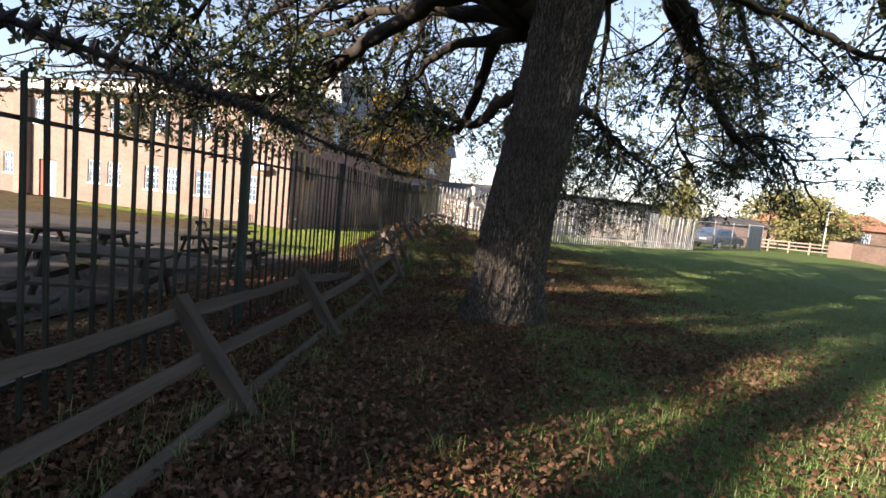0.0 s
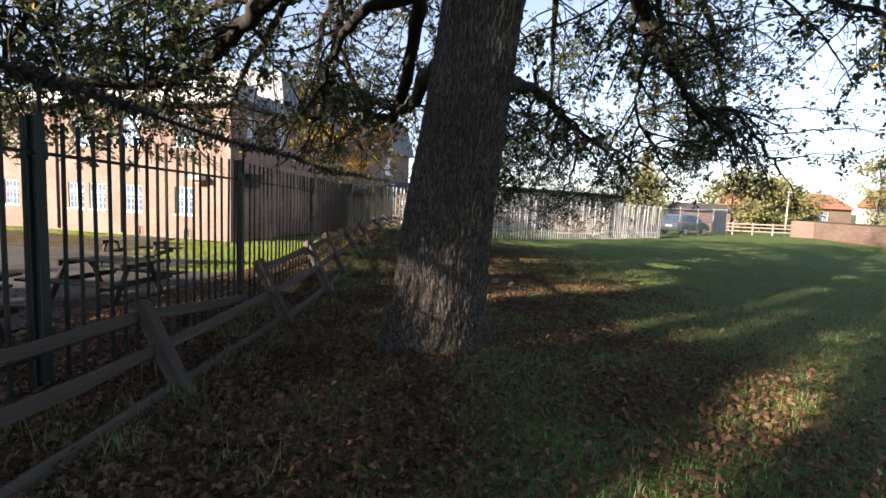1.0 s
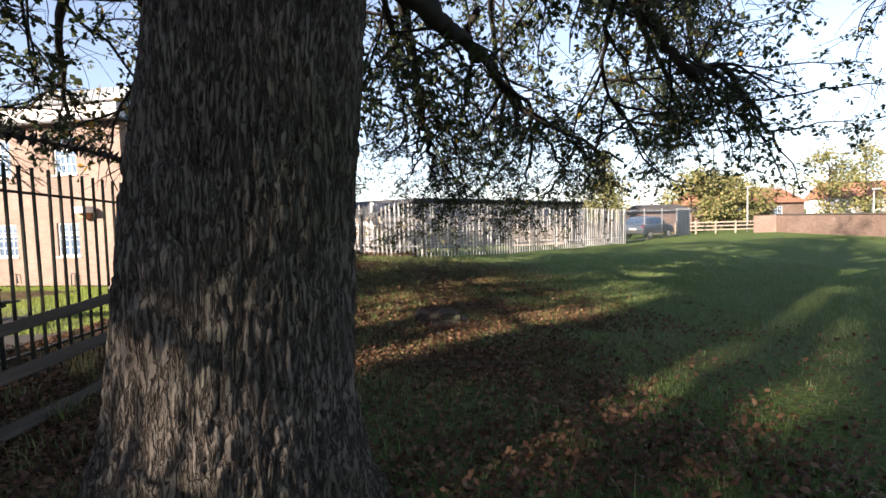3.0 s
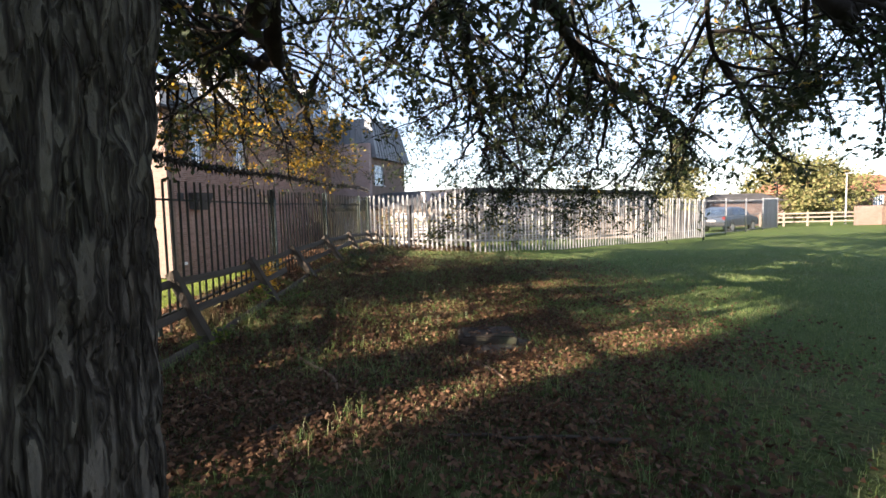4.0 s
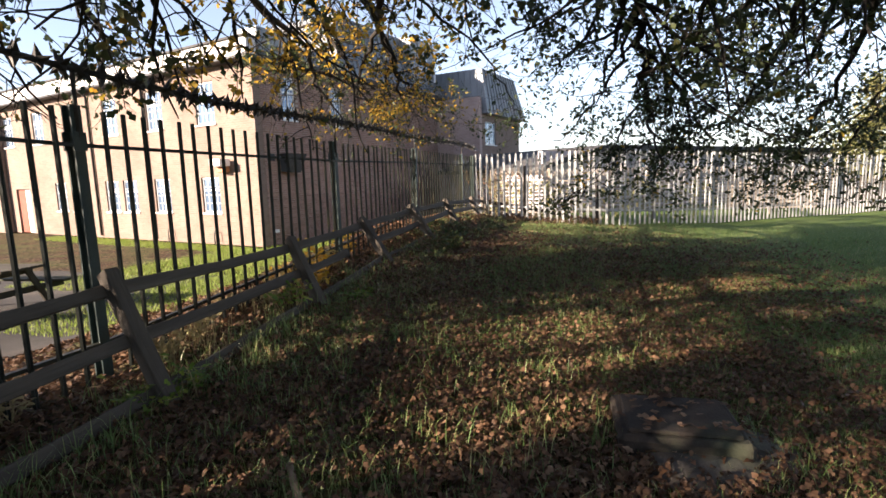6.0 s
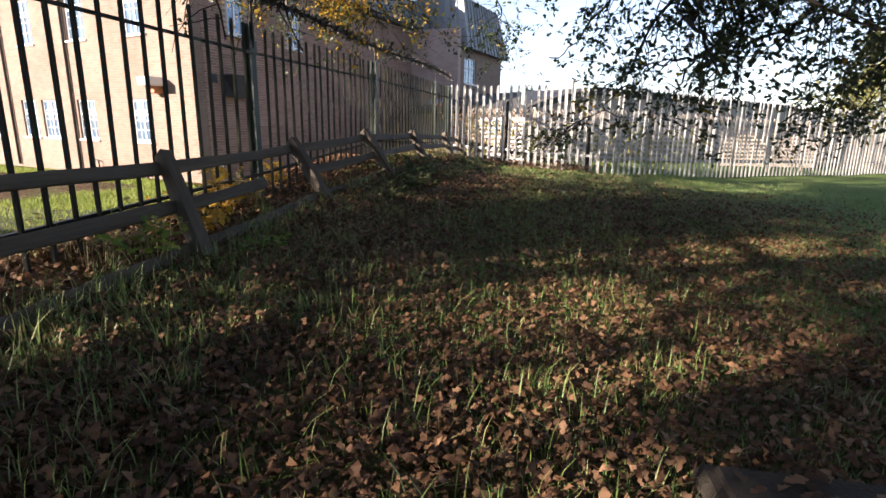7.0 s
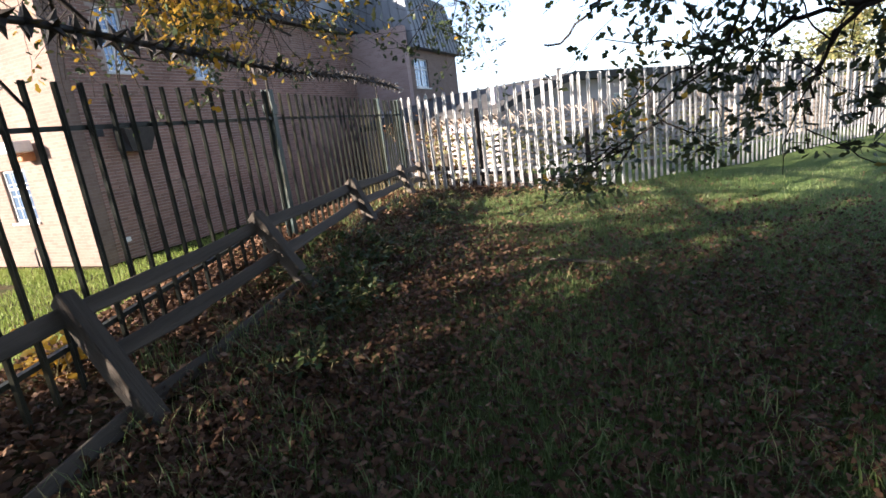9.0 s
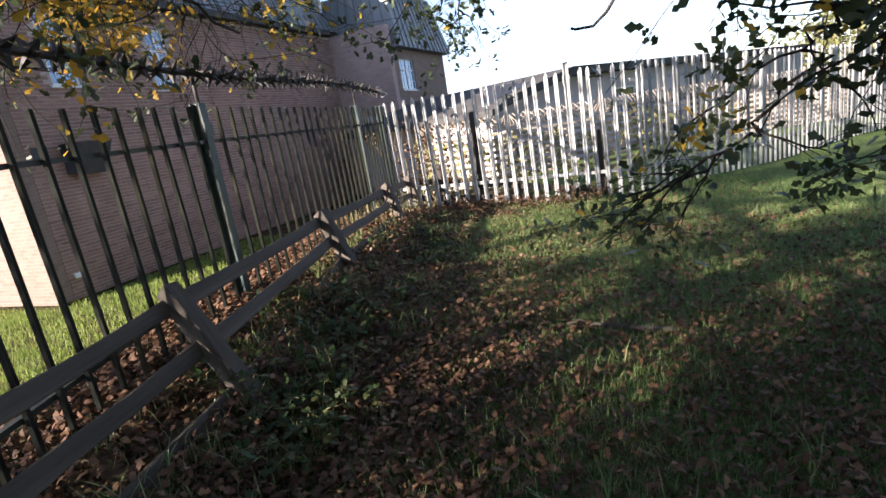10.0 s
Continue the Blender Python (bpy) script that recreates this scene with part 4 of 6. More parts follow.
OAK_BOUGHS = [
    ([(0.1, 8.8, 4.3), (-1.2, 9.4, 4.75), (-2.7, 10.5, 4.35), (-3.8, 11.3, 3.8), (-4.7, 11.4, 3.45), (-6.0, 10.6, 3.25), (-8.0, 9.4, 3.7)], 0.19, 0.035),
    ([(0.25, 8.9, 3.3), (0.5, 10.3, 3.4), (1.0, 12.6, 3.8), (1.6, 14.5, 4.15), (2.35, 16.4, 4.05), (3.2, 17.7, 3.75), (4.6, 19.0, 3.4), (6.2, 20.3, 2.95)], 0.17, 0.03),
    ([(0.3, 9.0, 4.8), (0.45, 12.6, 5.7), (0.55, 15.6, 5.1), (0.68, 16.9, 4.25), (0.76, 17.5, 3.85), (0.9, 18.4, 3.4), (1.0, 18.9, 2.8), (1.2, 19.3, 2.2)], 0.15, 0.03),
    ([(0.4, 8.9, 5.2), (1.9, 11.8, 6.4), (3.5, 14.6, 5.95), (4.5, 15.0, 4.75), (5.15, 14.9, 3.85), (6.0, 15.5, 4.1), (7.2, 16.4, 3.55), (8.6, 17.5, 2.8)], 0.17, 0.025),
    ([(0.0, 9.0, 3.55), (-0.5, 10.8, 3.5), (-1.04, 12.75, 3.35), (-1.55, 13.7, 3.6), (-2.2, 15.7, 4.1), (-2.7, 17.6, 4.5), (-3.0, 19.8, 4.4)], 0.14, 0.03),
    ([(-0.2, 9.5, 4.3), (-0.7, 11.5, 4.7), (-1.4, 14.1, 3.45), (-2.4, 15.0, 3.7), (-3.6, 16.5, 3.9), (-4.3, 19.3, 3.8), (-4.8, 20.8, 3.2)], 0.15, 0.025),
    ([(0.4, 9.1, 4.5), (2.5, 7.5, 5.2), (5.0, 7.0, 5.0), (7.5, 7.3, 4.1), (9.4, 7.8, 3.1)], 0.19, 0.03),
    ([(-0.2, 9.0, 4.5), (-2.5, 6.5, 5.1), (-5.0, 4.5, 4.6), (-7.5, 3.0, 3.5), (-8.6, 2.0, 2.7)], 0.18, 0.03),
    ([(0.0, 8.7, 4.6), (-0.4, 5.0, 5.3), (-1.0, 2.0, 5.1), (-1.6, -1.0, 4.2), (-1.9, -2.5, 3.4)], 0.17, 0.03),
    ([(0.3, 9.5, 5.2), (3.0, 12.0, 6.8), (6.0, 17.0, 6.6), (8.0, 20.0, 5.4), (9.3, 22.0, 4.0)], 0.17, 0.025),
    ([(0.0, 9.7, 5.2), (-2.0, 13.0, 6.6), (-4.0, 18.0, 6.2), (-5.0, 21.0, 5.0), (-5.3, 22.0, 4.2)], 0.16, 0.025),
    ([(0.2, 9.7, 5.5), (1.5, 14.0, 7.2), (2.5, 19.0, 6.8), (3.0, 22.0, 5.5), (3.2, 23.3, 4.3)], 0.16, 0.025),
    ([(0.5, 9.2, 5.3), (4.0, 10.0, 6.9), (8.0, 12.5, 6.4), (10.5, 14.5, 5.0), (11.7, 15.6, 3.6)], 0.17, 0.025),
    ([(-0.2, 9.2, 5.0), (-3.0, 10.0, 6.3), (-6.0, 11.5, 6.0), (-8.5, 12.5, 4.7), (-9.5, 13.0, 3.6)], 0.16, 0.025),
    ([(0.0, 9.1, 5.2), (-3.0, 7.0, 6.6), (-6.5, 5.6, 6.2), (-9.0, 4.8, 4.9), (-10.0, 4.5, 3.9)], 0.16, 0.025),
    ([(0.3, 9.0, 5.6), (2.0, 5.0, 7.0), (4.0, 1.8, 6.4), (5.2, -0.2, 5.0)], 0.16, 0.025),
    ([(0.3, 9.2, 6.0), (0.9, 9.8, 9.0), (1.6, 11.5, 11.5), (2.0, 13.0, 13.2)], 0.2, 0.03),
    ([(-0.3, 9.2, 4.4), (-3.0, 6.4, 4.9), (-6.0, 4.4, 3.9), (-8.0, 3.6, 2.9)], 0.15, 0.025),
    ([(-0.2, 9.2, 4.7), (-2.2, 8.0, 5.6), (-4.6, 7.0, 5.2), (-6.8, 6.2, 4.2), (-8.4, 5.8, 3.2)], 0.15, 0.025),
    ([(0.4, 9.2, 5.2), (2.4, 12.5, 6.2), (4.6, 16.0, 5.6), (6.6, 18.5, 4.5), (8.0, 20.0, 3.3)], 0.15, 0.025),
    ([(0.5, 9.1, 5.0), (3.6, 9.4, 6.0), (6.8, 10.2, 5.4), (9.2, 11.2, 4.2), (10.4, 11.8, 3.2)], 0.16, 0.025),
    ([(0.3, 9.3, 5.6), (3.2, 14.0, 7.8), (6.0, 19.0, 7.6), (8.0, 23.0, 6.2)], 0.15, 0.025),
    ([(3.2, 17.7, 3.75), (2.9, 18.9, 2.9), (2.0, 19.7, 2.15), (1.4, 20.0, 1.98), (1.05, 20.2, 1.95), (0.7, 20.4, 1.86), (0.52, 20.5, 1.58), (0.3, 20.6, 1.28), (-0.2, 20.9, 1.1)], 0.026, 0.006),
    ([(-2.7, 17.6, 4.5), (-1.6, 20.0, 3.75), (-1.3, 22.0, 3.1), (-1.2, 23.4, 2.75)], 0.03, 0.006),
    ([(4.6, 19.0, 3.4), (4.2, 20.6, 2.4), (3.4, 21.4, 1.6), (2.9, 21.6, 1.3)], 0.022, 0.006),
    ([(-0.2, 9.6, 4.6), (-2.5, 12.0, 5.2), (-4.6, 14.6, 4.6), (-6.2, 17.0, 3.9), (-7.2, 18.6, 3.3)], 0.12, 0.02),
    ([(-0.3, 9.5, 4.8), (-3.0, 11.0, 5.6), (-6.0, 12.8, 5.0), (-8.2, 14.8, 4.0), (-9.0, 15.6, 3.4)], 0.12, 0.02),
    ([(-0.3, 9.4, 4.4), (-2.6, 10.8, 4.9), (-5.0, 12.2, 4.3), (-6.8, 13.2, 3.3)], 0.12, 0.02),
    ([(-0.3, 9.6, 4.3), (-1.6, 11.2, 4.4), (-2.6, 13.2, 4.0), (-3.2, 15.2, 3.4)], 0.12, 0.02),
    ([(3.2, 17.7, 3.75), (3.3, 18.9, 2.8), (3.2, 19.5, 2.2), (3.1, 19.8, 1.7)], 0.05, 0.01),
    ([(2.35, 16.4, 4.05), (2.4, 18.0, 3.0), (2.2, 18.9, 2.4), (2.0, 19.4, 2.0)], 0.05, 0.01),
    ([(4.6, 19.0, 3.4), (4.4, 19.8, 2.7), (4.0, 20.1, 2.1), (3.8, 20.3, 1.6)], 0.05, 0.01),
    ([(1.6, 14.5, 4.7), (1.6, 17.0, 3.6), (1.4, 18.4, 2.9), (1.3, 19.2, 2.4)], 0.05, 0.01),
    ([(4.6, 19.0, 3.4), (5.1, 20.0, 2.5), (5.3, 20.3, 1.9)], 0.05, 0.01),
    ([(2.35, 16.4, 4.05), (3.9, 17.6, 3.2), (4.8, 18.3, 2.6), (5.6, 18.9, 2.1)], 0.05, 0.01),
    ([(0.76, 17.5, 3.85), (0.6, 19.2, 3.2), (0.4, 20.0, 2.6)], 0.05, 0.01),
    ([(2.35, 16.4, 4.05), (3.0, 18.6, 3.7), (3.4, 20.2, 3.2), (3.4, 21.4, 2.7)], 0.06, 0.012),
    ([(3.2, 17.7, 3.75), (4.2, 19.6, 3.0), (5.0, 20.6, 2.5)], 0.06, 0.012),
    ([(2.35, 16.4, 4.05), (2.0, 18.6, 3.4), (1.7, 20.2, 2.9)], 0.05, 0.012),
    ([(-2.7, 17.6, 4.5), (-2.8, 19.6, 3.6), (-3.3, 21.2, 3.15), (-3.4, 22.8, 2.9)], 0.05, 0.012),
    ([(-1.9, 17.0, 3.9), (-2.7, 18.8, 3.7), (-3.9, 20.4, 3.3), (-4.6, 22.0, 3.1)], 0.05, 0.012),
    ([(-2.7, 17.6, 4.5), (-3.0, 19.8, 3.65), (-3.6, 21.0, 3.3), (-4.2, 21.8, 3.05)], 0.04, 0.01),
    ([(-2.2, 15.7, 4.1), (-2.6, 18.4, 3.8), (-3.0, 20.2, 3.35), (-2.9, 21.8, 3.1)], 0.05, 0.01),
    ([(1.4, 19.6, 2.05), (1.25, 19.9, 1.75), (1.22, 20.1, 1.4), (1.3, 20.2, 1.1)], 0.016, 0.005),
    ([(0.9, 18.4, 3.4), (0.55, 19.6, 2.85), (0.05, 20.9, 2.4), (-0.35, 21.4, 2.1)], 0.03, 0.008),
    ([(0.3, 9.2, 6.0), (-1.0, 8.0, 9.0), (-2.6, 7.2, 11.2), (-4.0, 6.6, 12.4)], 0.18, 0.03),
    ([(0.3, 9.2, 6.0), (1.8, 7.6, 8.6), (3.8, 6.6, 10.4), (5.6, 6.0, 11.2)], 0.16, 0.03),
    ([(0.2, 9.2, 5.8), (-1.8, 10.6, 8.4), (-3.6, 13.2, 9.4), (-5.0, 15.5, 9.0)], 0.16, 0.03),
    ([(0.3, 9.2, 5.9), (2.4, 11.6, 8.8), (5.0, 14.6, 9.4), (7.2, 17.0, 8.6)], 0.16, 0.03),
]
rng = random.Random(11)
for ring_n, z1, z2, z3, z4, reach in ((13, 5.4, 5.2, 4.3, 3.2, 10.4), (7, 6.6, 6.9, 6.0, 4.9, 10.0)):
    for k in range(ring_n):
        an = 2 * math.pi * (k + rng.uniform(-0.3, 0.3)) / ring_n
        ux, uy = math.cos(an), math.sin(an)
        sc = reach * rng.uniform(0.88, 1.12)
        bend = rng.uniform(-0.9, 0.9)
        ctrl = [(0.2 + 0.2 * ux, 8.7 + 0.2 * uy, z1 - 0.7)]
        for f, z in ((0.35, z1), (0.65, z2), (0.88, z3), (1.0, z4)):
            side = bend * math.sin(f * 5) + rng.gauss(0, 0.25)
            ctrl.append((sc * f * ux - side * uy, 8.6 + sc * f * uy + side * ux, z + rng.gauss(0, 0.22)))
        OAK_BOUGHS.append((ctrl, 0.11, 0.018))
twig_v, twig_t = [], []
leaf_pos, leaf_dir = [], []


SUN_GAPS = [(-3.5, -2.95, 2.6, 6.2), (-2.65, -2.0, 4.4, 7.6), (-5.75, -4.75, 8.0, 13.5), (-5.95, -5.5, 13.0, 20.0), (-5.0, -4.6, 16.5, 20.0), (-7.0, -5.8, 7.2, 9.3), (-9.9, -9.5, 15.5, 30.0), (-8.95, -8.1, 8.0, 13.3), (-10.4, -9.5, 8.9, 11.1), (-11.75, -10.45, 10.3, 12.4), (-14.6, -11.8, 6.0, 10.2), (-15.85, -15.05, 17.6, 23.0), (-6.95, -6.5, 4.4, 5.2), (-13.6, -13.2, 12.3, 13.0), (-20.5, -16.7, 13.0, 19.2), (-27.0, -20.5, 9.0, 17.5)]
COS_AZ, SIN_AZ = math.cos(radians(SUN_AZ)), math.sin(radians(SUN_AZ))


def sun_gap(x, y, ragged=0.0):
    """Whether the low sun reaches this spot of ground through a gap in the foliage."""
    c, a = x * COS_AZ - y * SIN_AZ + ragged, x * SIN_AZ + y * COS_AZ
    if noise.noise(Vector((c * 1.7, a * 0.6, 5.5))) < -0.28 or noise.noise(Vector((c * 5.0, a * 0.35, 1.5))) < -0.12:
        return False
    return any(c0 < c < c1 and a0 + 2 * ragged < a < a1 for c0, c1, a0, a1 in SUN_GAPS)


def keep(p):
    """Foliage stays clear of the walking line and off the ground."""
    run = p.z / math.tan(radians(SUN_EL))
    lx, ly = p.x + run * math.sin(radians(SUN_AZ)), p.y + run * math.cos(radians(SUN_AZ))
    if sun_gap(lx, ly, 0.22 * noise.noise(Vector((lx * 1.7, ly * 1.7, 0.3)))):
        return False
    if p.z < 0.8 + 0.2 * math.sin(p.x * 2) or p.y < -4:
        return False
    line = -1.0 + 1.6 * ease(2, 7, p.y) - 1.5 * ease(9.5, 17, p.y)
    if p.y < 19.3 and abs(p.x - line) < 1.8 and p.z < 3.2 - 0.2 * abs(p.x - line) + 0.3 * math.sin(p.y):
        return False
    if p.y < 15.5 and p.x > -2.0 and p.z < 2.6:
        return False
    if p.x < -2.0 and p.y < 18 and p.z < 2.05:
        return False
    if abs(p.x - 0.1) < 1.5 and 6.8 < p.y < 10.4 and p.z < 4.6:
        return False
    return p.z > 1.75 or (p.y > 17.5 and -1.0 < p.x < 5)


def add_twig(pts, r0, r1, sides):
    n = len(twig_v)
    v, t = tube_arrays(pts, [r0 + (r1 - r0) * i / (len(pts) - 1) for i in range(len(pts))], sides, False)
    twig_v.extend(v)
    twig_t.extend([(a + n, b + n, c + n) for a, b, c in t])


def crooked(p, d, length, droop, steps, kink):
    """A crooked branch line from p towards d."""
    out = [p.copy()]
    d = d.normalized()
    for i in range(steps):
        d = (d + Vector((rng.uniform(-1, 1), rng.uniform(-1, 1), rng.uniform(-1, 1))) * kink + Vector((0, 0, -droop))).normalized()
        p = p + d * length / steps
        out.append(p.copy())
    return out


def leafy(line, count, spread):
    """Rosettes of leaves at the tip and part of the way along a twig."""
    for f0 in (1.0, rng.uniform(0.45, 0.7)):
        f = f0 * (len(line) - 1)
        i = min(int(f), len(line) - 2)
        c = line[i].lerp(line[i + 1], f - i)
        for _ in range(count):
            d = Vector((rng.gauss(0, 1), rng.gauss(0, 1), rng.gauss(-0.15, 0.8)))
            p = c + d * spread + (line[i] - line[i + 1]) * rng.uniform(0, 0.5)
            if keep(p) and not (p.z < 6.2 and p.y > 5 and (p.y < 17 or p.x < -1) and noise.noise(p * 1.15) < (-0.05 if p.x > 1.5 or (p.x < -1 and p.y > 13) else -0.3)):
                leaf_pos.append(p)
                leaf_dir.append(d)


for li, (ctrl, r0, r1) in enumerate(OAK_BOUGHS):
    line = smooth_line(ctrl, 7)
    line = [p + Vector((rng.gauss(0, 0.035), rng.gauss(0, 0.035), rng.gauss(0, 0.03))) for p in line]
    n = len(line)
    radii = [(r0 + (r1 - r0) * (i / (n - 1)) ** 0.7) * rng.uniform(0.92, 1.1) for i in range(n)]
    if li in (1, 3):
        radii[22 if li == 1 else 28] *= 1.5
    v, t = tube_arrays(line, radii, 10, True, 0.06, rng)
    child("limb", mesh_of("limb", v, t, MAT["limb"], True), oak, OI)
    total = sum((line[i + 1] - line[i]).length for i in range(n - 1))
    high = ctrl[-1][2] > 8
    thin = r0 < 0.1
    for s in range(int(total * (1.0 if high else (4.5 if r0 > 0.044 else 2.6) if thin else 2.3) * (0.75 if li in (4, 5, 10) else 1.0))):
        f = (0.26 + 0.74 * rng.random() ** 0.8) * (n - 1)
        i = min(int(f), n - 2)
        p = line[i].lerp(line[i + 1], f - i)
        ax = (line[i + 1] - line[i]).normalized()
        d = ax * rng.uniform(0.1, 0.9) + Vector((rng.uniform(-1, 1), rng.uniform(-1, 1), rng.uniform(-0.6, 0.5)))
        L = rng.uniform(1.1, 3.6) * (1.1 - 0.35 * f / n) * (1.0 if r0 > 0.1 else 0.42 if r0 > 0.044 else 0.3)
        sec = crooked(p, d, L, 0.05, 9, 0.30)
        for cut in range(2, len(sec)):
            if not keep(sec[cut]):
                sec = sec[:max(cut, 3)]
                break
        if len(sec) < 4 and not keep(sec[-1]):
            continue
        add_twig(sec, (0.007 if thin else 0.026) * rng.uniform(0.7, 1.3), 0.003 if thin else 0.008, 5)
        for k in range(rng.randint(3, 5) if thin else rng.randint(8, 12)):
            g = rng.uniform(0.25, 1.0) * (len(sec) - 1)
            q = min(int(g), len(sec) - 2)
            tp = sec[q].lerp(sec[q + 1], g - q)
            td = (sec[q + 1] - sec[q]).normalized() * 0.6 + Vector((rng.uniform(-1, 1), rng.uniform(-1, 1), rng.uniform(-0.9, 0.6)))
            tw = crooked(tp, td, rng.uniform(0.35, 0.95), 0.10, 4, 0.35)
            if not keep(tw[-1]):
                continue
            add_twig(tw, 0.003 if thin else 0.008, 0.002 if thin else 0.0035, 3)
            leafy(tw, rng.randint(6, 9) if thin else rng.randint(5, 8), 0.03)
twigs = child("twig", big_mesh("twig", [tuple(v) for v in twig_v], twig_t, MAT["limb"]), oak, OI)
tagged(twigs, kind="stuff")

LEAF_XY = np.array([(0, 0), (0.24, 0.21), (0.40, 0.12), (0.64, 0.29), (0.84, 0.14), (1.0, 0), (0.84, -0.14), (0.64, -0.29), (0.40, -0.12), (0.24, -0.21)])
LEAF_T = np.array([(0, 9, 1), (9, 8, 1), (1, 8, 2), (2, 8, 7), (2, 7, 3), (3, 7, 6), (3, 6, 4), (4, 6, 5)])
PLAIN_XY = np.array([(0, 0), (0.35, 0.26), (0.75, 0.22), (1.0, 0), (0.75, -0.22), (0.35, -0.26)])
PLAIN_T = np.array([(0, 5, 1), (1, 5, 4), (1, 4, 2), (2, 4, 3)])
FAR_XY = np.array([(0, 0), (0.5, 0.36), (1.0, 0), (0.5, -0.36)])
FAR_T = np.array([(0, 3, 1), (1, 3, 2)])


def leaf_cloud(name, pos, along_dir, normals, sizes, mat, fold=0.25, seed=3, plain=False):
    """Many lobed leaves in one mesh, each a folded and curled blade."""
    g = np.random.default_rng(seed)
    pos, d, nrm = np.asarray(pos, float), np.asarray(along_dir, float), np.asarray(normals, float)
    d = d / (np.linalg.norm(d, axis=1, keepdims=True) + 1e-9)
    side = np.cross(nrm, d)
    side /= np.linalg.norm(side, axis=1, keepdims=True) + 1e-9
    up = np.cross(d, side)
    xy, tri = (FAR_XY, FAR_T) if plain == 2 else (PLAIN_XY, PLAIN_T) if plain else (LEAF_XY, LEAF_T)
    x, y = xy[:, 0], xy[:, 1]
    curl = g.uniform(-0.35, 0.35, len(pos))[:, None] * (x[None] - 0.4) ** 2 + g.uniform(0.3, 1.2, len(pos))[:, None] * fold * np.abs(y)[None]
    s = np.asarray(sizes)[:, None, None]
    v = pos[:, None] + s * (x[None, :, None] * d[:, None] + y[None, :, None] * side[:, None] + curl[:, :, None] * up[:, None])
    t = tri[None] + (np.arange(len(pos)) * len(x))[:, None, None]
    return big_mesh(name, v.reshape(-1, 3), t.reshape(-1, 3), mat)


g = np.random.default_rng(5)
LP = np.array([tuple(p) for p in leaf_pos])
LD = np.array([tuple(p) for p in leaf_dir])
LD = LD / np.linalg.norm(LD, axis=1, keepdims=True) + g.normal(0, 0.3, LD.shape)
LN = g.normal(0, 0.7, LD.shape) + np.array((0, 0, 0.8))
sizes = g.uniform(0.085, 0.14, len(LP))
sizes[(LP[:, 1] > 17.5) & (LP[:, 2] < 3.4)] *= 0.66
dist = np.minimum(np.linalg.norm((LP - np.array((-3.8, 18.6, 3.4))) / np.array((1.9, 3.4, 1.4)), axis=1), np.linalg.norm((LP - np.array((0.2, 20.9, 1.6))) / np.array((0.5, 0.6, 0.3)), axis=1) + 0.2)
dist = np.minimum(dist, np.linalg.norm((LP - np.array((-2.9, 10.4, 3.9))) / np.array((0.6, 0.8, 0.35)), axis=1) + 0.3)
dist = np.minimum(dist, np.linalg.norm((LP - np.array((-3.4, 21.2, 3.1))) / np.array((1.2, 1.8, 0.7)), axis=1))
gold = g.random(len(LP)) < np.clip(1.15 - 0.75 * dist, 0.015, 0.75)
for nm, sel, mt, lab in (("leaves", ~gold, "oak_leaf", "green lobed oak leaves"), ("yellow_leaves", gold, "yellow_leaf", "yellow and orange oak leaves")):
    tagged(child(nm, leaf_cloud(nm, LP[sel], LD[sel], LN[sel], sizes[sel], MAT[mt]), oak, OI, lab), kind="stuff")


# ---- fallen leaves, grass and weeds ----
def litter_amount(x, y):
    near = 1.15 - math.hypot((x - 0.4) * 0.26, (y - 13.4) * 0.31)
    edge = 0.3 - 1.2 * ease(6.5, 9.5, y) - 0.6 * ease(16, 19, y)
    strip = min(0.9, 0.45 - 0.9 * (x - edge))
    n = 0.9 * noise.noise(Vector((x * 0.8, y * 0.8, 2.2)))
    return min(max(max(near, strip) + n, (0.36 + 0.25 * noise.noise(Vector((x, y, 5.0)))) * (1 - 0.8 * ease(1.2, 4.0, x)) * (1 - 0.75 * ease(18.5, 21.5, y)) * (0.6 + 0.4 * ease(9.0, 12.0, y))), 1.0)


rng = random.Random(21)
fp, fd, fn, fs_ = [], [], [], []
while len(fp) < 125000:
    y = 1.5 + 25 * rng.random() ** 1.15
    x = rng.uniform(-5.0, 6.0) if rng.random() < 0.5 else rng.uniform(-3.6, 2.6)
    if math.hypot(x - OAK_X, y - OAK_Y) < 0.5 or rng.random() > litter_amount(x, y):
        continue
    fp.append((x, y, ground_z(x, y) + rng.uniform(0.004, 0.05)))
    an = rng.uniform(0, 6.283)
    fd.append((math.cos(an), math.sin(an), rng.gauss(0, 0.55)))
    fn.append((rng.gauss(0, 0.75), rng.gauss(0, 0.75), 1))
    fs_.append(rng.uniform(0.028, 0.06))
while len(fp) < 131000:
    x, y = rng.uniform(-8.5, -3.2), rng.uniform(1.5, 15)
    if rng.random() > ease(-9.5, -4.0, x):
        continue
    fp.append((x, y, ground_z(x, y) + (0.035 if x < -5.2 else 0.005) + rng.uniform(0.004, 0.03)))
    an = rng.uniform(0, 6.283)
    fd.append((math.cos(an), math.sin(an), rng.gauss(0, 0.4)))
    fn.append((rng.gauss(0, 0.5), rng.gauss(0, 0.5), 1))
    fs_.append(rng.uniform(0.028, 0.06))
while len(fp) < 141000:
    x, y = rng.uniform(-4.9, -3.0), rng.uniform(15, 27)
    fp.append((x, y, ground_z(x, y) + rng.uniform(0.004, 0.05)))
    an = rng.uniform(0, 6.283)
    fd.append((math.cos(an), math.sin(an), rng.gauss(0, 0.55)))
    fn.append((rng.gauss(0, 0.75), rng.gauss(0, 0.75), 1))
    fs_.append(rng.uniform(0.028, 0.06))
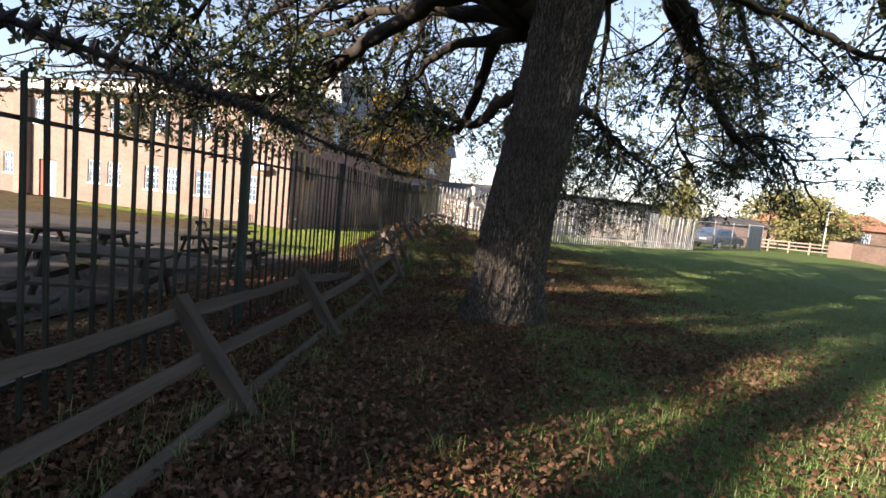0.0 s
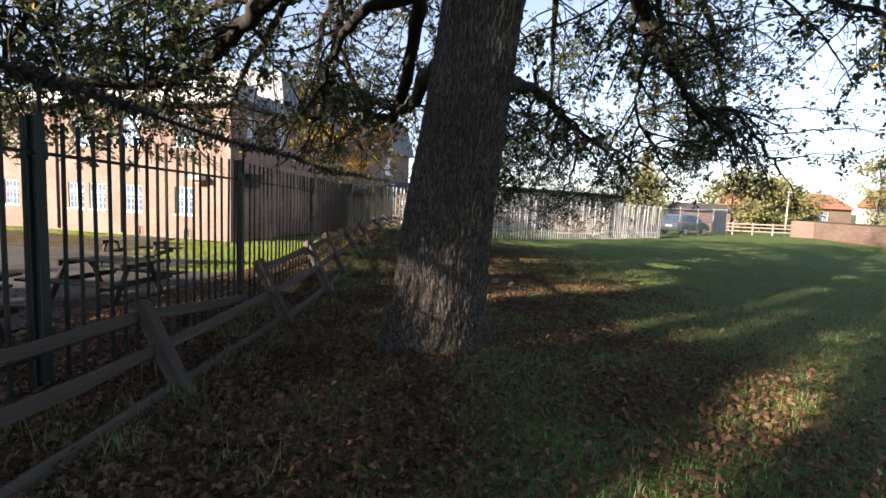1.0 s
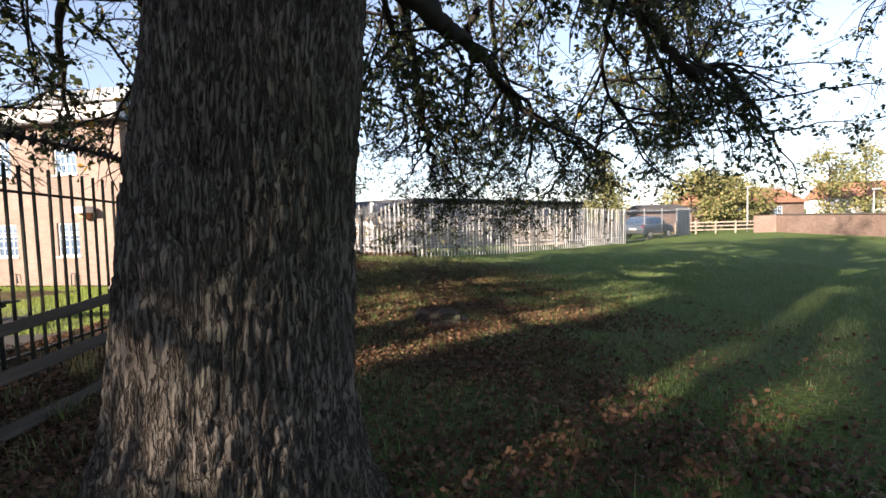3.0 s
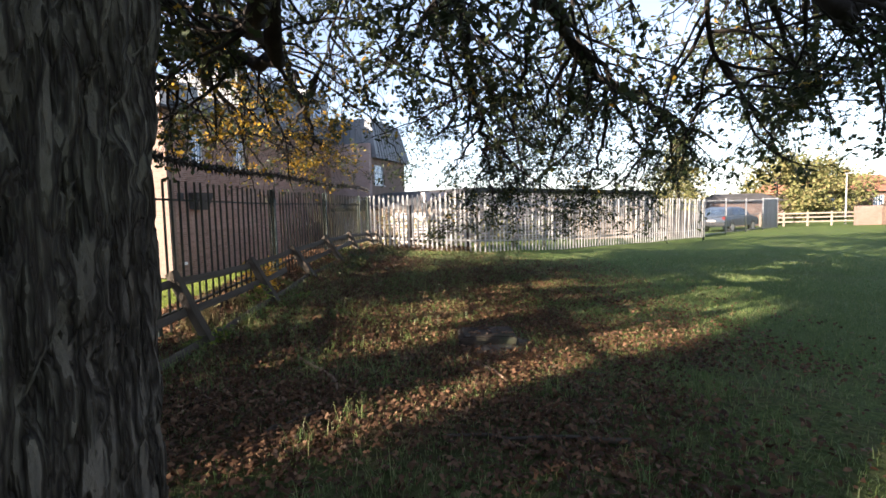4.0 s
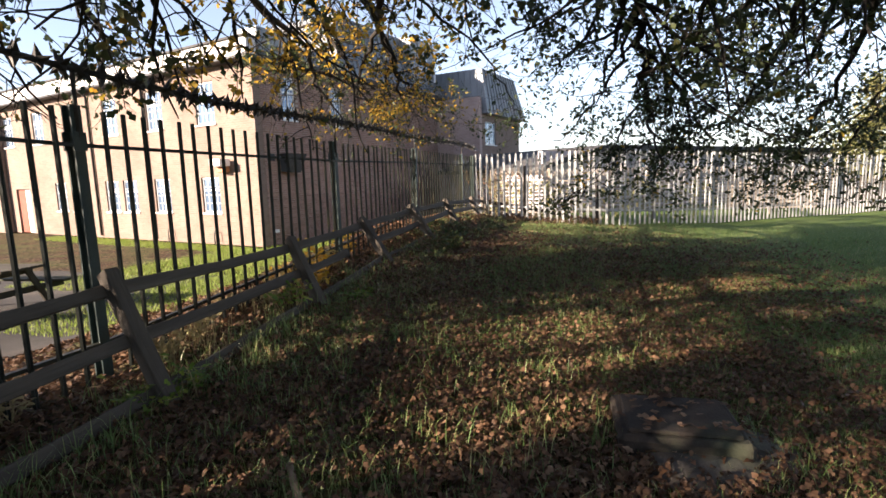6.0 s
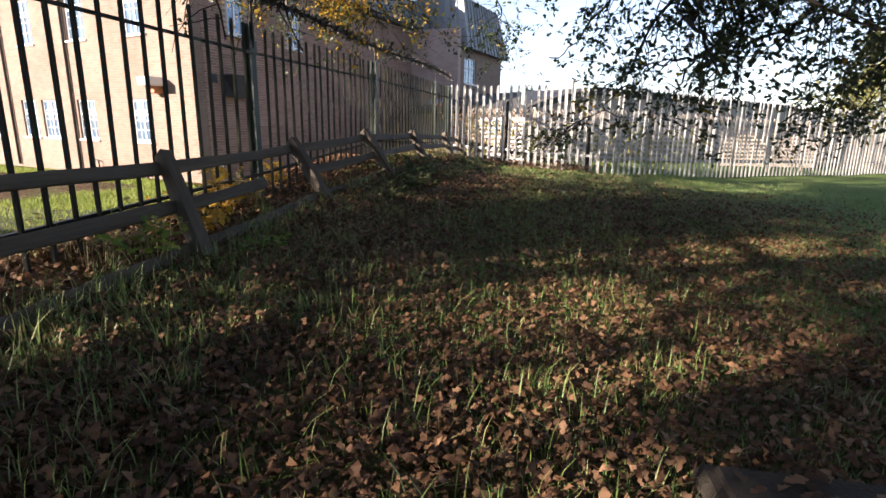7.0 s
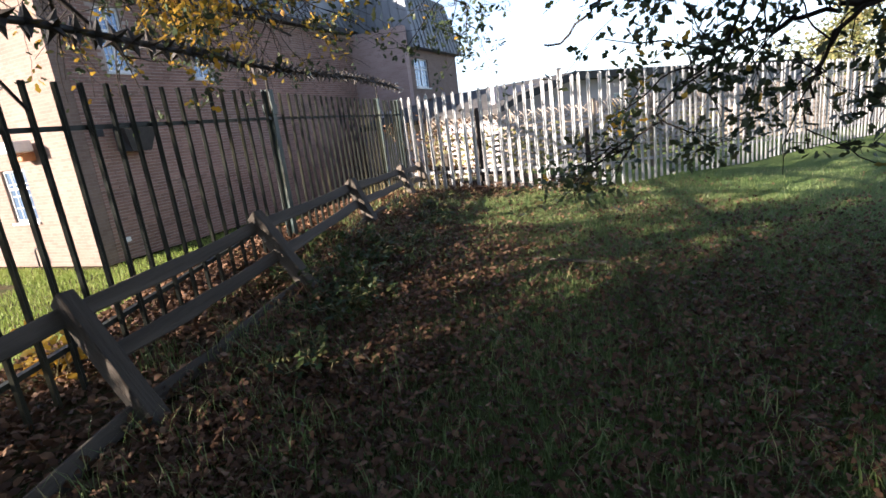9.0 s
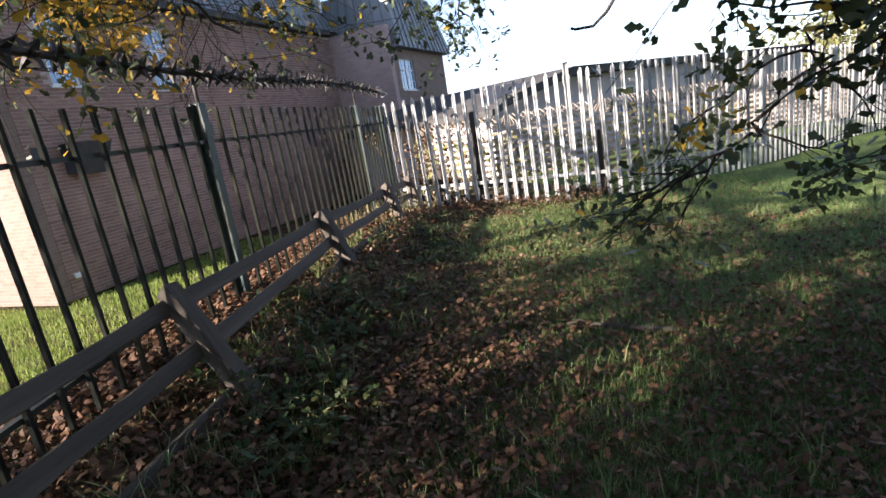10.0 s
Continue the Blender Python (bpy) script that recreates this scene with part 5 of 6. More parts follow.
while len(fp) < 148000:
    x, y = rng.gauss(1.6, 1.1), rng.gauss(8.2, 1.5)
    if math.hypot(x - OAK_X, y - OAK_Y) < 0.5 or noise.noise(Vector((x * 0.9, y * 0.9, 4.0))) < rng.uniform(-0.5, 0.25):
        continue
    fp.append((x, y, ground_z(x, y) + rng.uniform(0.008, 0.055)))
    an = rng.uniform(0, 6.283)
    fd.append((math.cos(an), math.sin(an), rng.gauss(0, 0.5)))
    fn.append((rng.gauss(0, 0.65), rng.gauss(0, 0.65), 1))
    fs_.append(rng.uniform(0.026, 0.058))
while len(fp) < 186000:
    x, y = rng.uniform(-2.2, 4.6), rng.uniform(13.5, 24.0)
    if rng.random() > (0.35 + 0.9 * noise.noise(Vector((x * 0.55, y * 0.55, 9.0)))) * (1 - ease(1.5, 4.8, x)) * (1 - 0.85 * ease(18.5, 23.5, y)) + 0.06:
        continue
    fp.append((x, y, ground_z(x, y) + rng.uniform(0.012, 0.06)))
    an = rng.uniform(0, 6.283)
    fd.append((math.cos(an), math.sin(an), rng.gauss(0, 0.45)))
    fn.append((rng.gauss(0, 0.6), rng.gauss(0, 0.6), 1))
    fs_.append(rng.uniform(0.022, 0.055))
while len(fp) < 193000:
    x, y = rng.uniform(-2.4, -0.5), rng.uniform(16.0, 22.5)
    if rng.random() > 1 - ease(-1.5, -0.5, x + 0.5 * noise.noise(Vector((x, y, 6.0)))):
        continue
    fp.append((x, y, ground_z(x, y) + rng.uniform(0.02, 0.07)))
    an = rng.uniform(0, 6.283)
    fd.append((math.cos(an), math.sin(an), rng.gauss(0, 0.45)))
    fn.append((rng.gauss(0, 0.6), rng.gauss(0, 0.6), 1))
    fs_.append(rng.uniform(0.03, 0.06))
fp, fd, fn, fs_ = np.array(fp), np.array(fd), np.array(fn), np.array(fs_) * 1.12
close = (np.abs(fp[:, 0] + 0.2) < 2.3) & (fp[:, 1] > 3.5) & (fp[:, 1] < 20.5)
fs_[close] *= 1.03
for sel, plain, lab in ((close, False, "dry curled brown oak leaves with lobed edges on the ground"), (~close, True, "dry curled brown fallen oak leaves over the lawn")):
    tagged(new("fallen_leaves", leaf_cloud("fallen_leaves", fp[sel], fd[sel], fn[sel], fs_[sel], MAT["litter"], 0.9, 8, plain)), lab, "leaf litter", kind="stuff")


def blades(name, spots, mat, h0, h1, width, lean, label, cat):
    """Grass as bent blades of three triangles each."""
    n = len(spots)
    gg = np.random.default_rng(len(name) + n)
    p = np.array(spots)
    an = gg.uniform(0, 6.283, n)
    d = np.stack([np.cos(an), np.sin(an), np.zeros(n)], 1)
    sd = np.stack([-np.sin(an), np.cos(an), np.zeros(n)], 1)
    h = gg.uniform(h0, h1, n)[:, None]
    ln = (gg.uniform(0.1, 1.0, n)[:, None] * lean) * h
    w = width * gg.uniform(0.7, 1.3, n)[:, None]
    up = np.array((0, 0, 1.0))
    v = np.stack([p - sd * w, p + sd * w, p + d * ln * 0.35 + up * h * 0.6 - sd * w * 0.7, p + d * ln * 0.35 + up * h * 0.6 + sd * w * 0.7, p + d * ln + up * h], 1)
    t = np.array([(0, 1, 3), (0, 3, 2), (2, 3, 4)])[None] + (np.arange(n) * 5)[:, None, None]
    return tagged(new(name, big_mesh(name, v.reshape(-1, 3), t.reshape(-1, 3), mat)), label, cat, kind="stuff")


spots = []
while len(spots) < 270000:
    y = rng.uniform(12.5, 25) if rng.random() < 0.5 else 1.5 + 26 * rng.random() ** 1.1
    x = rng.uniform(-2.6, 3.0) if rng.random() < 0.62 else -2.0 + 14 * rng.random() ** 1.7
    if -5.3 < x < -3.3 and y < 14 or (x < -5.0 and y < 19.4) or math.hypot(x - OAK_X, y - OAK_Y) < 0.55:
        continue
    if rng.random() < litter_amount(x, y) * 0.8:
        continue
    spots.append((x, y, ground_z(x, y) - 0.005))
blades("grass", spots, MAT["blade"], 0.025, 0.085, 0.0026, 1.0, "short mown grass blades", "grass")
spots = []
for _ in range(420):
    y = rng.uniform(2, 26)
    x = rng.uniform(-2.9, -1.6) if rng.random() < 0.7 else rng.uniform(-1.6, 2.5)
    for k in range(rng.randint(10, 26)):
        a, b2 = x + rng.gauss(0, 0.06), y + rng.gauss(0, 0.06)
        spots.append((a, b2, ground_z(a, b2) - 0.005))
for _ in range(420):
    y = rng.uniform(13.0, 19.5)
    x = -2.5 + 3.2 * rng.random() ** 1.3
    for k in range(rng.randint(5, 14)):
        a, b2 = x + rng.gauss(0, 0.09), y + rng.gauss(0, 0.09)
        spots.append((a, b2, ground_z(a, b2) - 0.005))
blades("tussock_grass", spots, MAT["blade"], 0.08, 0.2, 0.003, 1.1, "longer grass tufts at the foot of the fence", "grass")
spots = []
for _ in range(55):
    y = rng.choice([rng.uniform(11.5, 17), rng.uniform(24, 26.2)])
    x = rng.uniform(-3.3, -2.5)
    for k in range(rng.randint(8, 18)):
        a, b2 = x + rng.gauss(0, 0.07), y + rng.gauss(0, 0.07)
        spots.append((a, b2, ground_z(a, b2) - 0.005))
blades("dry_grass", spots, MAT["dry"], 0.12, 0.38, 0.0035, 0.8, "straw coloured dry grass between the fences", "grass")
spots = []
while len(spots) < 36000:
    x, y = rng.uniform(-11, -4.0), rng.uniform(18.5, 31)
    if (x - BC.x) * 0.974 - (y - BC.y) * 0.225 > 0.1 or y < BC.y - 0.3:
        if x < -4.7 + 0.35 * noise.noise(Vector((x, y, 0))):
            spots.append((x, y, ground_z(x, y) - 0.005))
for _ in range(11000):
    x, y = rng.uniform(-7.5, -4.1), rng.uniform(16.0, 20.5)
    if x < -4.3 + 0.2 * noise.noise(Vector((x, y * 1.5, 3))):
        spots.append((x, y, ground_z(x, y) - 0.005))
for _ in range(9000):
    u, w_ = rng.uniform(-13, 0), rng.uniform(-1.3, -0.12)
    q = BM @ Vector((u, w_, 0))
    spots.append((q.x, q.y, ground_z(q.x, q.y) - 0.005))
blades("verge_grass", spots, MAT["verge"], 0.05, 0.13, 0.006, 0.8, "grass verge beside the building, coloured bright as if sunlit", "grass")

# ---- weeds ----
def weed(name, x, y, r, h, stems, leaf, mat, label, cat, seed):
    """A clump of arching stems with leaves along them."""
    z0 = ground_z(x, y)
    ob = empty(name, pose(x, y, z0), label, cat)
    rr = random.Random(seed)
    v, t, pos, dd, nn = [], [], [], [], []
    for _ in range(stems):
        an, q = rr.uniform(0, 6.283), r * math.sqrt(rr.random())
        p = Vector((q * math.cos(an) * 0.6, q * math.sin(an) * 0.6, -0.01))
        hh = h * rr.uniform(0.5, 1.1)
        tip = Vector((q * math.cos(an) + rr.gauss(0, 0.08), q * math.sin(an) + rr.gauss(0, 0.08), hh * rr.uniform(0.45, 1.0)))
        pts = [p, p.lerp(tip, 0.5) + Vector((0, 0, hh * 0.25)), tip]
        vv, tt = tube_arrays(pts, [0.004, 0.003, 0.0015], 4, False)
        t += [(a + len(v), b_ + len(v), c_ + len(v)) for a, b_, c_ in tt]
        v += [tuple(k) for k in vv]
        for k in range(7):
            f = rr.uniform(0.25, 1.0)
            c = pts[0].lerp(pts[1], f * 2) if f < 0.5 else pts[1].lerp(pts[2], f * 2 - 1)
            pos.append((c.x + rr.gauss(0, 0.015), c.y + rr.gauss(0, 0.015), max(0.02, c.z)))
            dd.append((rr.gauss(0, 1), rr.gauss(0, 1), rr.gauss(0, 0.4)))
            nn.append((rr.gauss(0, 0.5), rr.gauss(0, 0.5), 1))
    tagged(child("stem", big_mesh("stem", v, t, MAT["dry"]), ob), kind="stuff")
    tagged(child("foliage", leaf_cloud("foliage", pos, dd, nn, [leaf * rr.uniform(0.6, 1.3) for _ in pos], mat, 0.3, seed), ob), kind="stuff")
    return ob


weed("weed_plant", -2.62, 15.9, 0.2, 0.42, 16, 0.075, MAT["ivy"], "bright green leafy weed beside the leaning fence", "weed", 1)
weed("weed_plant", -2.45, 13.9, 0.15, 0.2, 8, 0.06, MAT["ivy"], "small green weed at a fence post", "weed", 2)
for k, (x, y, h) in enumerate(((-3.5, 17.9, 0.42), (-3.35, 18.6, 0.38), (-3.4, 16.9, 0.3), (-3.0, 17.25, 0.45), (-2.9, 16.75, 0.32))):
    weed("yellow_weed", x, y, 0.22, h, 15, 0.085, MAT["yellow_leaf"], "yellow and orange autumn weed under the fence", "weed", 10 + k)
for k in range(10):
    y = 12.2 + 6.0 * (k + rng.random()) / 10
    weed("dry_grass_tuft", -3.15 + rng.gauss(0, 0.22), y, 0.16, rng.uniform(0.22, 0.4), 26, 0.05, MAT["dry"], "straw-coloured dry grass tuft between the two fences", "grass tuft", 110 + k)
for k, (x, y, r, h) in enumerate(((-2.35, 14.15, 0.22, 0.26), (-2.2, 16.6, 0.2, 0.2), (-1.9, 18.9, 0.25, 0.25), (-1.95, 20.1, 0.28, 0.3))):
    weed("weed_plant", x, y, r, h, 16, 0.06, MAT["bramble" if k > 1 else "ivy"], "low green weed at the foot of the timber fence", "weed", 130 + k)
for k in range(18):
    y = 19.6 + 6.0 * rng.random()
    x = -2.15 + 0.2 * (y - 19.6) / 6.0 + rng.gauss(0.1, 0.2)
    weed("bramble", min(x, -1.4), y, rng.uniform(0.2, 0.4), rng.uniform(0.1, 0.24), 18, 0.06, MAT["bramble"], "low dark bramble growth at the foot of the fence", "bramble", 30 + k)
for k in range(9):
    x = -2.6 + 2.9 * rng.random()
    weed("dead_bramble", x, 26.1 + rng.gauss(0, 0.12), 0.4, rng.uniform(0.14, 0.3), 20, 0.07, MAT["litter"], "brown withered growth along the pale fence", "bramble", 70 + k)
vine = empty("dry_vine", pose(-2.6, 26.55, ground_z(-2.6, 26.55)), "dry climbing stems on the fence corner", "vine")
v, t, pos, dd, nn = [], [], [], [], []
for k in range(26):
    x0 = rng.uniform(-0.35, 0.75)
    pts = [Vector((x0, rng.gauss(0, 0.08), 0))]
    for q in range(7):
        pts.append(pts[-1] + Vector((rng.gauss(0, 0.07), rng.gauss(0, 0.035), rng.uniform(0.1, 0.3))))
    vv, tt = tube_arrays(pts, [0.008 - 0.0008 * q for q in range(8)], 4, False)
    t += [(a + len(v), b_ + len(v), c_ + len(v)) for a, b_, c_ in tt]
    v += [tuple(q) for q in vv]
    for q in pts[2:]:
        for _ in range(3):
            pos.append((q.x + rng.gauss(0, 0.05), q.y + rng.gauss(0, 0.04), q.z + rng.gauss(0, 0.05)))
            dd.append((rng.gauss(0, 1), rng.gauss(0, 1), rng.gauss(-0.5, 0.5)))
            nn.append((rng.gauss(0, 0.6), -1, rng.gauss(0.4, 0.4)))
tagged(child("stem", big_mesh("stem", v, t, MAT["dry"]), vine), kind="stuff")
tagged(child("foliage", leaf_cloud("foliage", pos, dd, nn, [rng.uniform(0.05, 0.09) for _ in pos], MAT["litter"], 0.4, 6), vine), kind="stuff")

# ---- low concrete chamber with an iron cover ----
PZ = ground_z(0.9, 14.5) - 0.02
chamber = empty("inspection_chamber", pose(0.9, 14.52, PZ, 0, 0, 4), "low concrete inspection chamber with a dark iron cover", "manhole")
bm = bmesh.new()
n = 40
ring = []
for k in range(n):
    an = 2 * math.pi * k / n
    r = 0.44 + 0.06 * math.sin(an * 3 + 1) + 0.05 * noise.noise(Vector((math.cos(an) * 2, math.sin(an) * 2, 1)))
    ring.append((0.1 + r * math.cos(an) * 1.12, -0.12 + r * math.sin(an)))
lo = [bm.verts.new((x, y, -0.06)) for x, y in ring]
mid = [bm.verts.new((x * 0.95, y * 0.95, 0.025)) for x, y in ring]
inn = [bm.verts.new((x * 0.6, y * 0.6, 0.075 + 0.01 * noise.noise(Vector((x * 5, y * 5, 0))))) for x, y in ring]
for k in range(n):
    m2 = (k + 1) % n
    bm.faces.new((lo[k], lo[m2], mid[m2], mid[k]))
    bm.faces.new((mid[k], mid[m2], inn[m2], inn[k]))
bm.faces.new(inn)
part("collar", bm, MAT["concrete"], chamber, "spread mortar collar")
part("surround", box_bm(-0.35, -0.27, 0.02, 0.35, 0.32, 0.145, 0.025), MAT["plinth"], chamber)
part("cover", box_bm(-0.30, -0.22, 0.140, 0.30, 0.27, 0.168, 0.01), MAT["plinth"], chamber, "dark weathered cover slab")
fp, fd, fn = [], [], []
for _ in range(46):
    fp.append((rng.uniform(-0.3, 0.3), rng.uniform(-0.2, 0.26), 0.175))
    an = rng.uniform(0, 6.28)
    fd.append((math.cos(an), math.sin(an), 0.1))
    fn.append((rng.gauss(0, 0.3), rng.gauss(0, 0.3), 1))
m = pose(0.9, 14.52, PZ, 0, 0, 4)
slab_leaves = new("leaves_on_cover", leaf_cloud("leaves_on_cover", fp, fd, fn, [rng.uniform(0.05, 0.085) for _ in fp], MAT["litter"], 0.5, 15))
slab_leaves.matrix_world = m
tagged(slab_leaves, "dry brown leaves lying on the cover slab", "leaf litter", kind="stuff")

# ---- fallen sticks ----
for k, (x, y, an, L, r) in enumerate(((1.7, 13.4, 140, 0.8, 0.014), (-0.55, 11.9, 60, 0.5, 0.018), (-1.55, 8.0, 30, 0.5, 0.02), (-0.3, 20.8, 165, 0.7, 0.022), (1.2, 11.6, 175, 1.2, 0.02))):
    d = Vector((math.cos(radians(an)), math.sin(radians(an)), 0))
    pts = []
    for i in range(7):
        q = Vector((x, y, 0)) + d * L * (i / 6 - 0.5) + Vector((rng.gauss(0, 0.02), rng.gauss(0, 0.02), 0))
        q.z = ground_z(q.x, q.y) + r * 0.8 + 0.012
        pts.append(q)
    st = new("fallen_stick", tube_mesh("fallen_stick", pts, [r * (1 - 0.5 * i / 6) for i in range(7)], MAT["timber"], 7))
    tagged(st, "broken grey brown stick lying among leaves", "stick", "fallen sticks")


MAT["stick"] = rough_mat("pale_broken_stick", (0.20, 0.13, 0.085), (0.34, 0.24, 0.16), 9, 0.85, 0, 60, 0.5)
for pts, r, lab in (([(0.72, 13.52), (0.8, 13.45), (0.88, 13.38), (0.94, 13.26), (1.0, 13.08), (1.06, 12.92)], 0.017, "pale curved broken stick lying among leaves"),
                    ([(-1.1, 13.56), (-0.95, 13.38), (-0.77, 13.19), (-0.6, 12.98), (-0.5, 12.8), (-0.44, 12.6)], 0.02, "brown fallen branch lying among leaves")):
    q = [(x, y, ground_z(x, y) + 0.035) for x, y in pts]
    st = new("fallen_stick", tube_mesh("fallen_stick", q, [r, r * 0.95, r * 1.1, r * 0.9, r * 0.85, r * 0.6], MAT["stick"], 8))
    tagged(st, lab, "stick", "fallen sticks")

# ---- picnic tables in the yard ----
def picnic_table():
    ob = empty("picnic_table", pose(0, 0, 0), "weathered timber picnic table with fixed benches", "picnic table", "picnic tables in the yard")
    for k in range(5):
        part("top_plank", box_bm(-0.9, -0.36 + k * 0.146, 0.70, 0.9, -0.226 + k * 0.146, 0.74, 0.006), MAT["table"], ob)
    for sgn in (-1, 1):
        for k in range(2):
            y0 = sgn * 0.76 - 0.14 + k * 0.145
            part("bench_plank", box_bm(-0.9, y0, 0.40, 0.9, y0 + 0.135, 0.44, 0.006), MAT["table"], ob)
    for x in (-0.62, 0.62):
        part("cross_beam", box_bm(x - 0.022, -0.88, 0.30, x + 0.022, 0.88, 0.398, 0.004), MAT["table"], ob)
        part("top_beam", box_bm(x - 0.022, -0.36, 0.60, x + 0.022, 0.36, 0.698, 0.004), MAT["table"], ob)
        for sgn in (-1, 1):
            bm = bmesh.new()
            add_box(bm, -0.022, -0.045, 0, 0.022, 0.045, 0.8, 0.004)
            part("leg", bm, MAT["table"], ob, m=pose(x + 0.046, sgn * 0.58, 0, sgn * 27, 0, 0))
    return ob


table = picnic_table()
spots_t = [(-5.6, 8.2, 12), (-8.0, 10.6, 5), (-6.2, 12.2, -8), (-4.9, 5.0, 20), (-8.6, 16.7, 8)]
for k, (x, y, an) in enumerate(spots_t):
    m = pose(x, y, ground_z(x, y) + 0.03, 0, 0, an)
    if k == 0:
        table.matrix_world = m
    else:
        copy_thing(table, m)

# painted line on the yard
line_ob = yard_sheet("yard_line", -14.5, -11.4, 14.3, 14.42, 0.036, MAT["road_paint"], "worn white painted line on the yard", "road marking", 0.0, 0.3)


# ---- beyond the white fence ----
def far_tree(x, y, h, r, seed, leaf, count, label, conical=False, size=0.22, bare=0.12):
    z0 = ground_z(x, y)
    ob = empty("tree", pose(x, y, z0), label, "tree")
    rr = random.Random(seed)
    inv = Matrix.Translation((x, y, z0)).inverted()
    line = [(x, y, z0 - 0.1), (x + 0.05, y, z0 + h * 0.4), (x, y, z0 + h * 0.85)]
    child("trunk", tube_mesh("trunk", line, [0.06 * h ** 0.5 + 0.05, 0.08, 0.03], MAT["limb"], 7), ob, inv)
    pos, dd, nn = [], [], []
    clumps = []
    sp = max(r * 0.13, 0.28 if r > 0.2 else 0.1)
    for _ in range(max(10, count // 70)):
        f = rr.random()
        zz = h * (bare + (1 - bare) * f)
        lim = r * ((1 - f) ** 0.8 + 0.05) if conical else r * math.sqrt(max(0.03, 1 - (2 * f - 0.9) ** 2))
        an = rr.uniform(0, 6.283)
        q = lim * math.sqrt(rr.uniform(0.1, 1))
        clumps.append((x + q * math.cos(an), y + q * math.sin(an), z0 + zz))
    v, t = [], []
    for c in clumps:
        vv, tt = tube_arrays([(x, y, max(z0 + 0.3, c[2] - 0.3 * h * rr.random())), ((x + c[0]) / 2, (y + c[1]) / 2, c[2] - 0.1), c], [0.03, 0.02, 0.01], 4, False)
        t += [(a + len(v), b_ + len(v), c_ + len(v)) for a, b_, c_ in tt]
        v += [tuple(q) for q in vv]
        for _ in range(70):
            pos.append((c[0] + rr.gauss(0, sp), c[1] + rr.gauss(0, sp), max(z0 + 0.15, c[2] + rr.gauss(0, sp))))
            dd.append((rr.gauss(0, 1), rr.gauss(0, 1), rr.gauss(-0.2, 0.7)))
            nn.append((rr.gauss(0, 0.7), rr.gauss(0, 0.7), 1))
    tagged(child("branches", big_mesh("branches", v, t, MAT["limb"]), ob, inv), kind="stuff")
    tagged(child("crown", leaf_cloud("crown", pos, dd, nn, [size * rr.uniform(0.6, 1.2) for _ in pos], leaf, 0.3, seed, 2), ob, inv), kind="stuff")
    return ob


far_tree(14.8, 45.5, 6.4, 1.7, 3, MAT["far_leaf"], 4200, "light green conifer behind the fence", True, 0.2)
for k, (x, y, h, r) in enumerate(((25, 52, 5.0, 3.2), (29, 56, 5.5, 3.5), (33, 58, 4.8, 3.0), (46, 62, 8, 3.5), (52, 64, 9, 4), (58, 62, 7.5, 4), (64, 58, 8, 4.5), (38, 66, 6, 4), (20, 60, 5, 3.5), (72, 60, 9, 5), (80, 52, 9, 5))):
    far_tree(x, y, h, r, 40 + k, MAT["far_leaf"], 2600, "yellowing broadleaf tree in the distance", False, 0.34)

# long low building with a dark flat roof
LB = pose(-1.55, 31.34, ground_z(1.0, 33.5) - 0.05, 0, 0, 50)
low = empty("low_building", LB, "long low mauve grey rendered building with a dark roof edge", "building")
child("wall", wall_mesh("wall", 26.0, 2.5, 0.25, [(6.0, 0.9, 7.4, 2.0), (11.5, 0.0, 12.5, 2.05)], MAT["pebbledash"]), low)
child("wall", wall_mesh("wall", 6.0, 2.5, 0.25, [], MAT["pebbledash"]), low, pose(26.0, 0.252, 0, 0, 0, 90))
child("wall", wall_mesh("wall", 6.0, 1.9, 0.25, [], MAT["pebbledash"]), low, pose(0, 6.252, 0, 0, 0, -90))
child("wall", wall_mesh("wall", 25.4, 2.4, 0.25, [], MAT["pebbledash"]), low, pose(25.7, 6.5, 0, 0, 0, 180))
bm = bmesh.new()
pts = [(-0.4, 1.9), (0.5, 2.2), (3.2, 2.75), (26.4, 2.75), (26.4, 2.53), (3.2, 2.51), (0.5, 2.0), (-0.4, 1.75)]
f0 = [bm.verts.new((x, -0.45, z)) for x, z in pts]
f1 = [bm.verts.new((x, 6.8, z)) for x, z in pts]
bm.faces.new(f0)
bm.faces.new(f1[::-1])
for i in range(len(pts)):
    j = (i + 1) % len(pts)
    bm.faces.new((f0[j], f0[i], f1[i], f1[j]))
bmesh.ops.recalc_face_normals(bm, faces=bm.faces)
part("roof", bm, MAT["roof_felt"], low, "dark felt roof")
window_unit(low, pose(6.0, 0, 0.9), 1.4, 1.1, 2, 1, "white window")
part("door", box_bm(11.52, 0.06, 0.02, 12.48, 0.11, 2.03, 0.004), MAT["dark_plastic"], low)

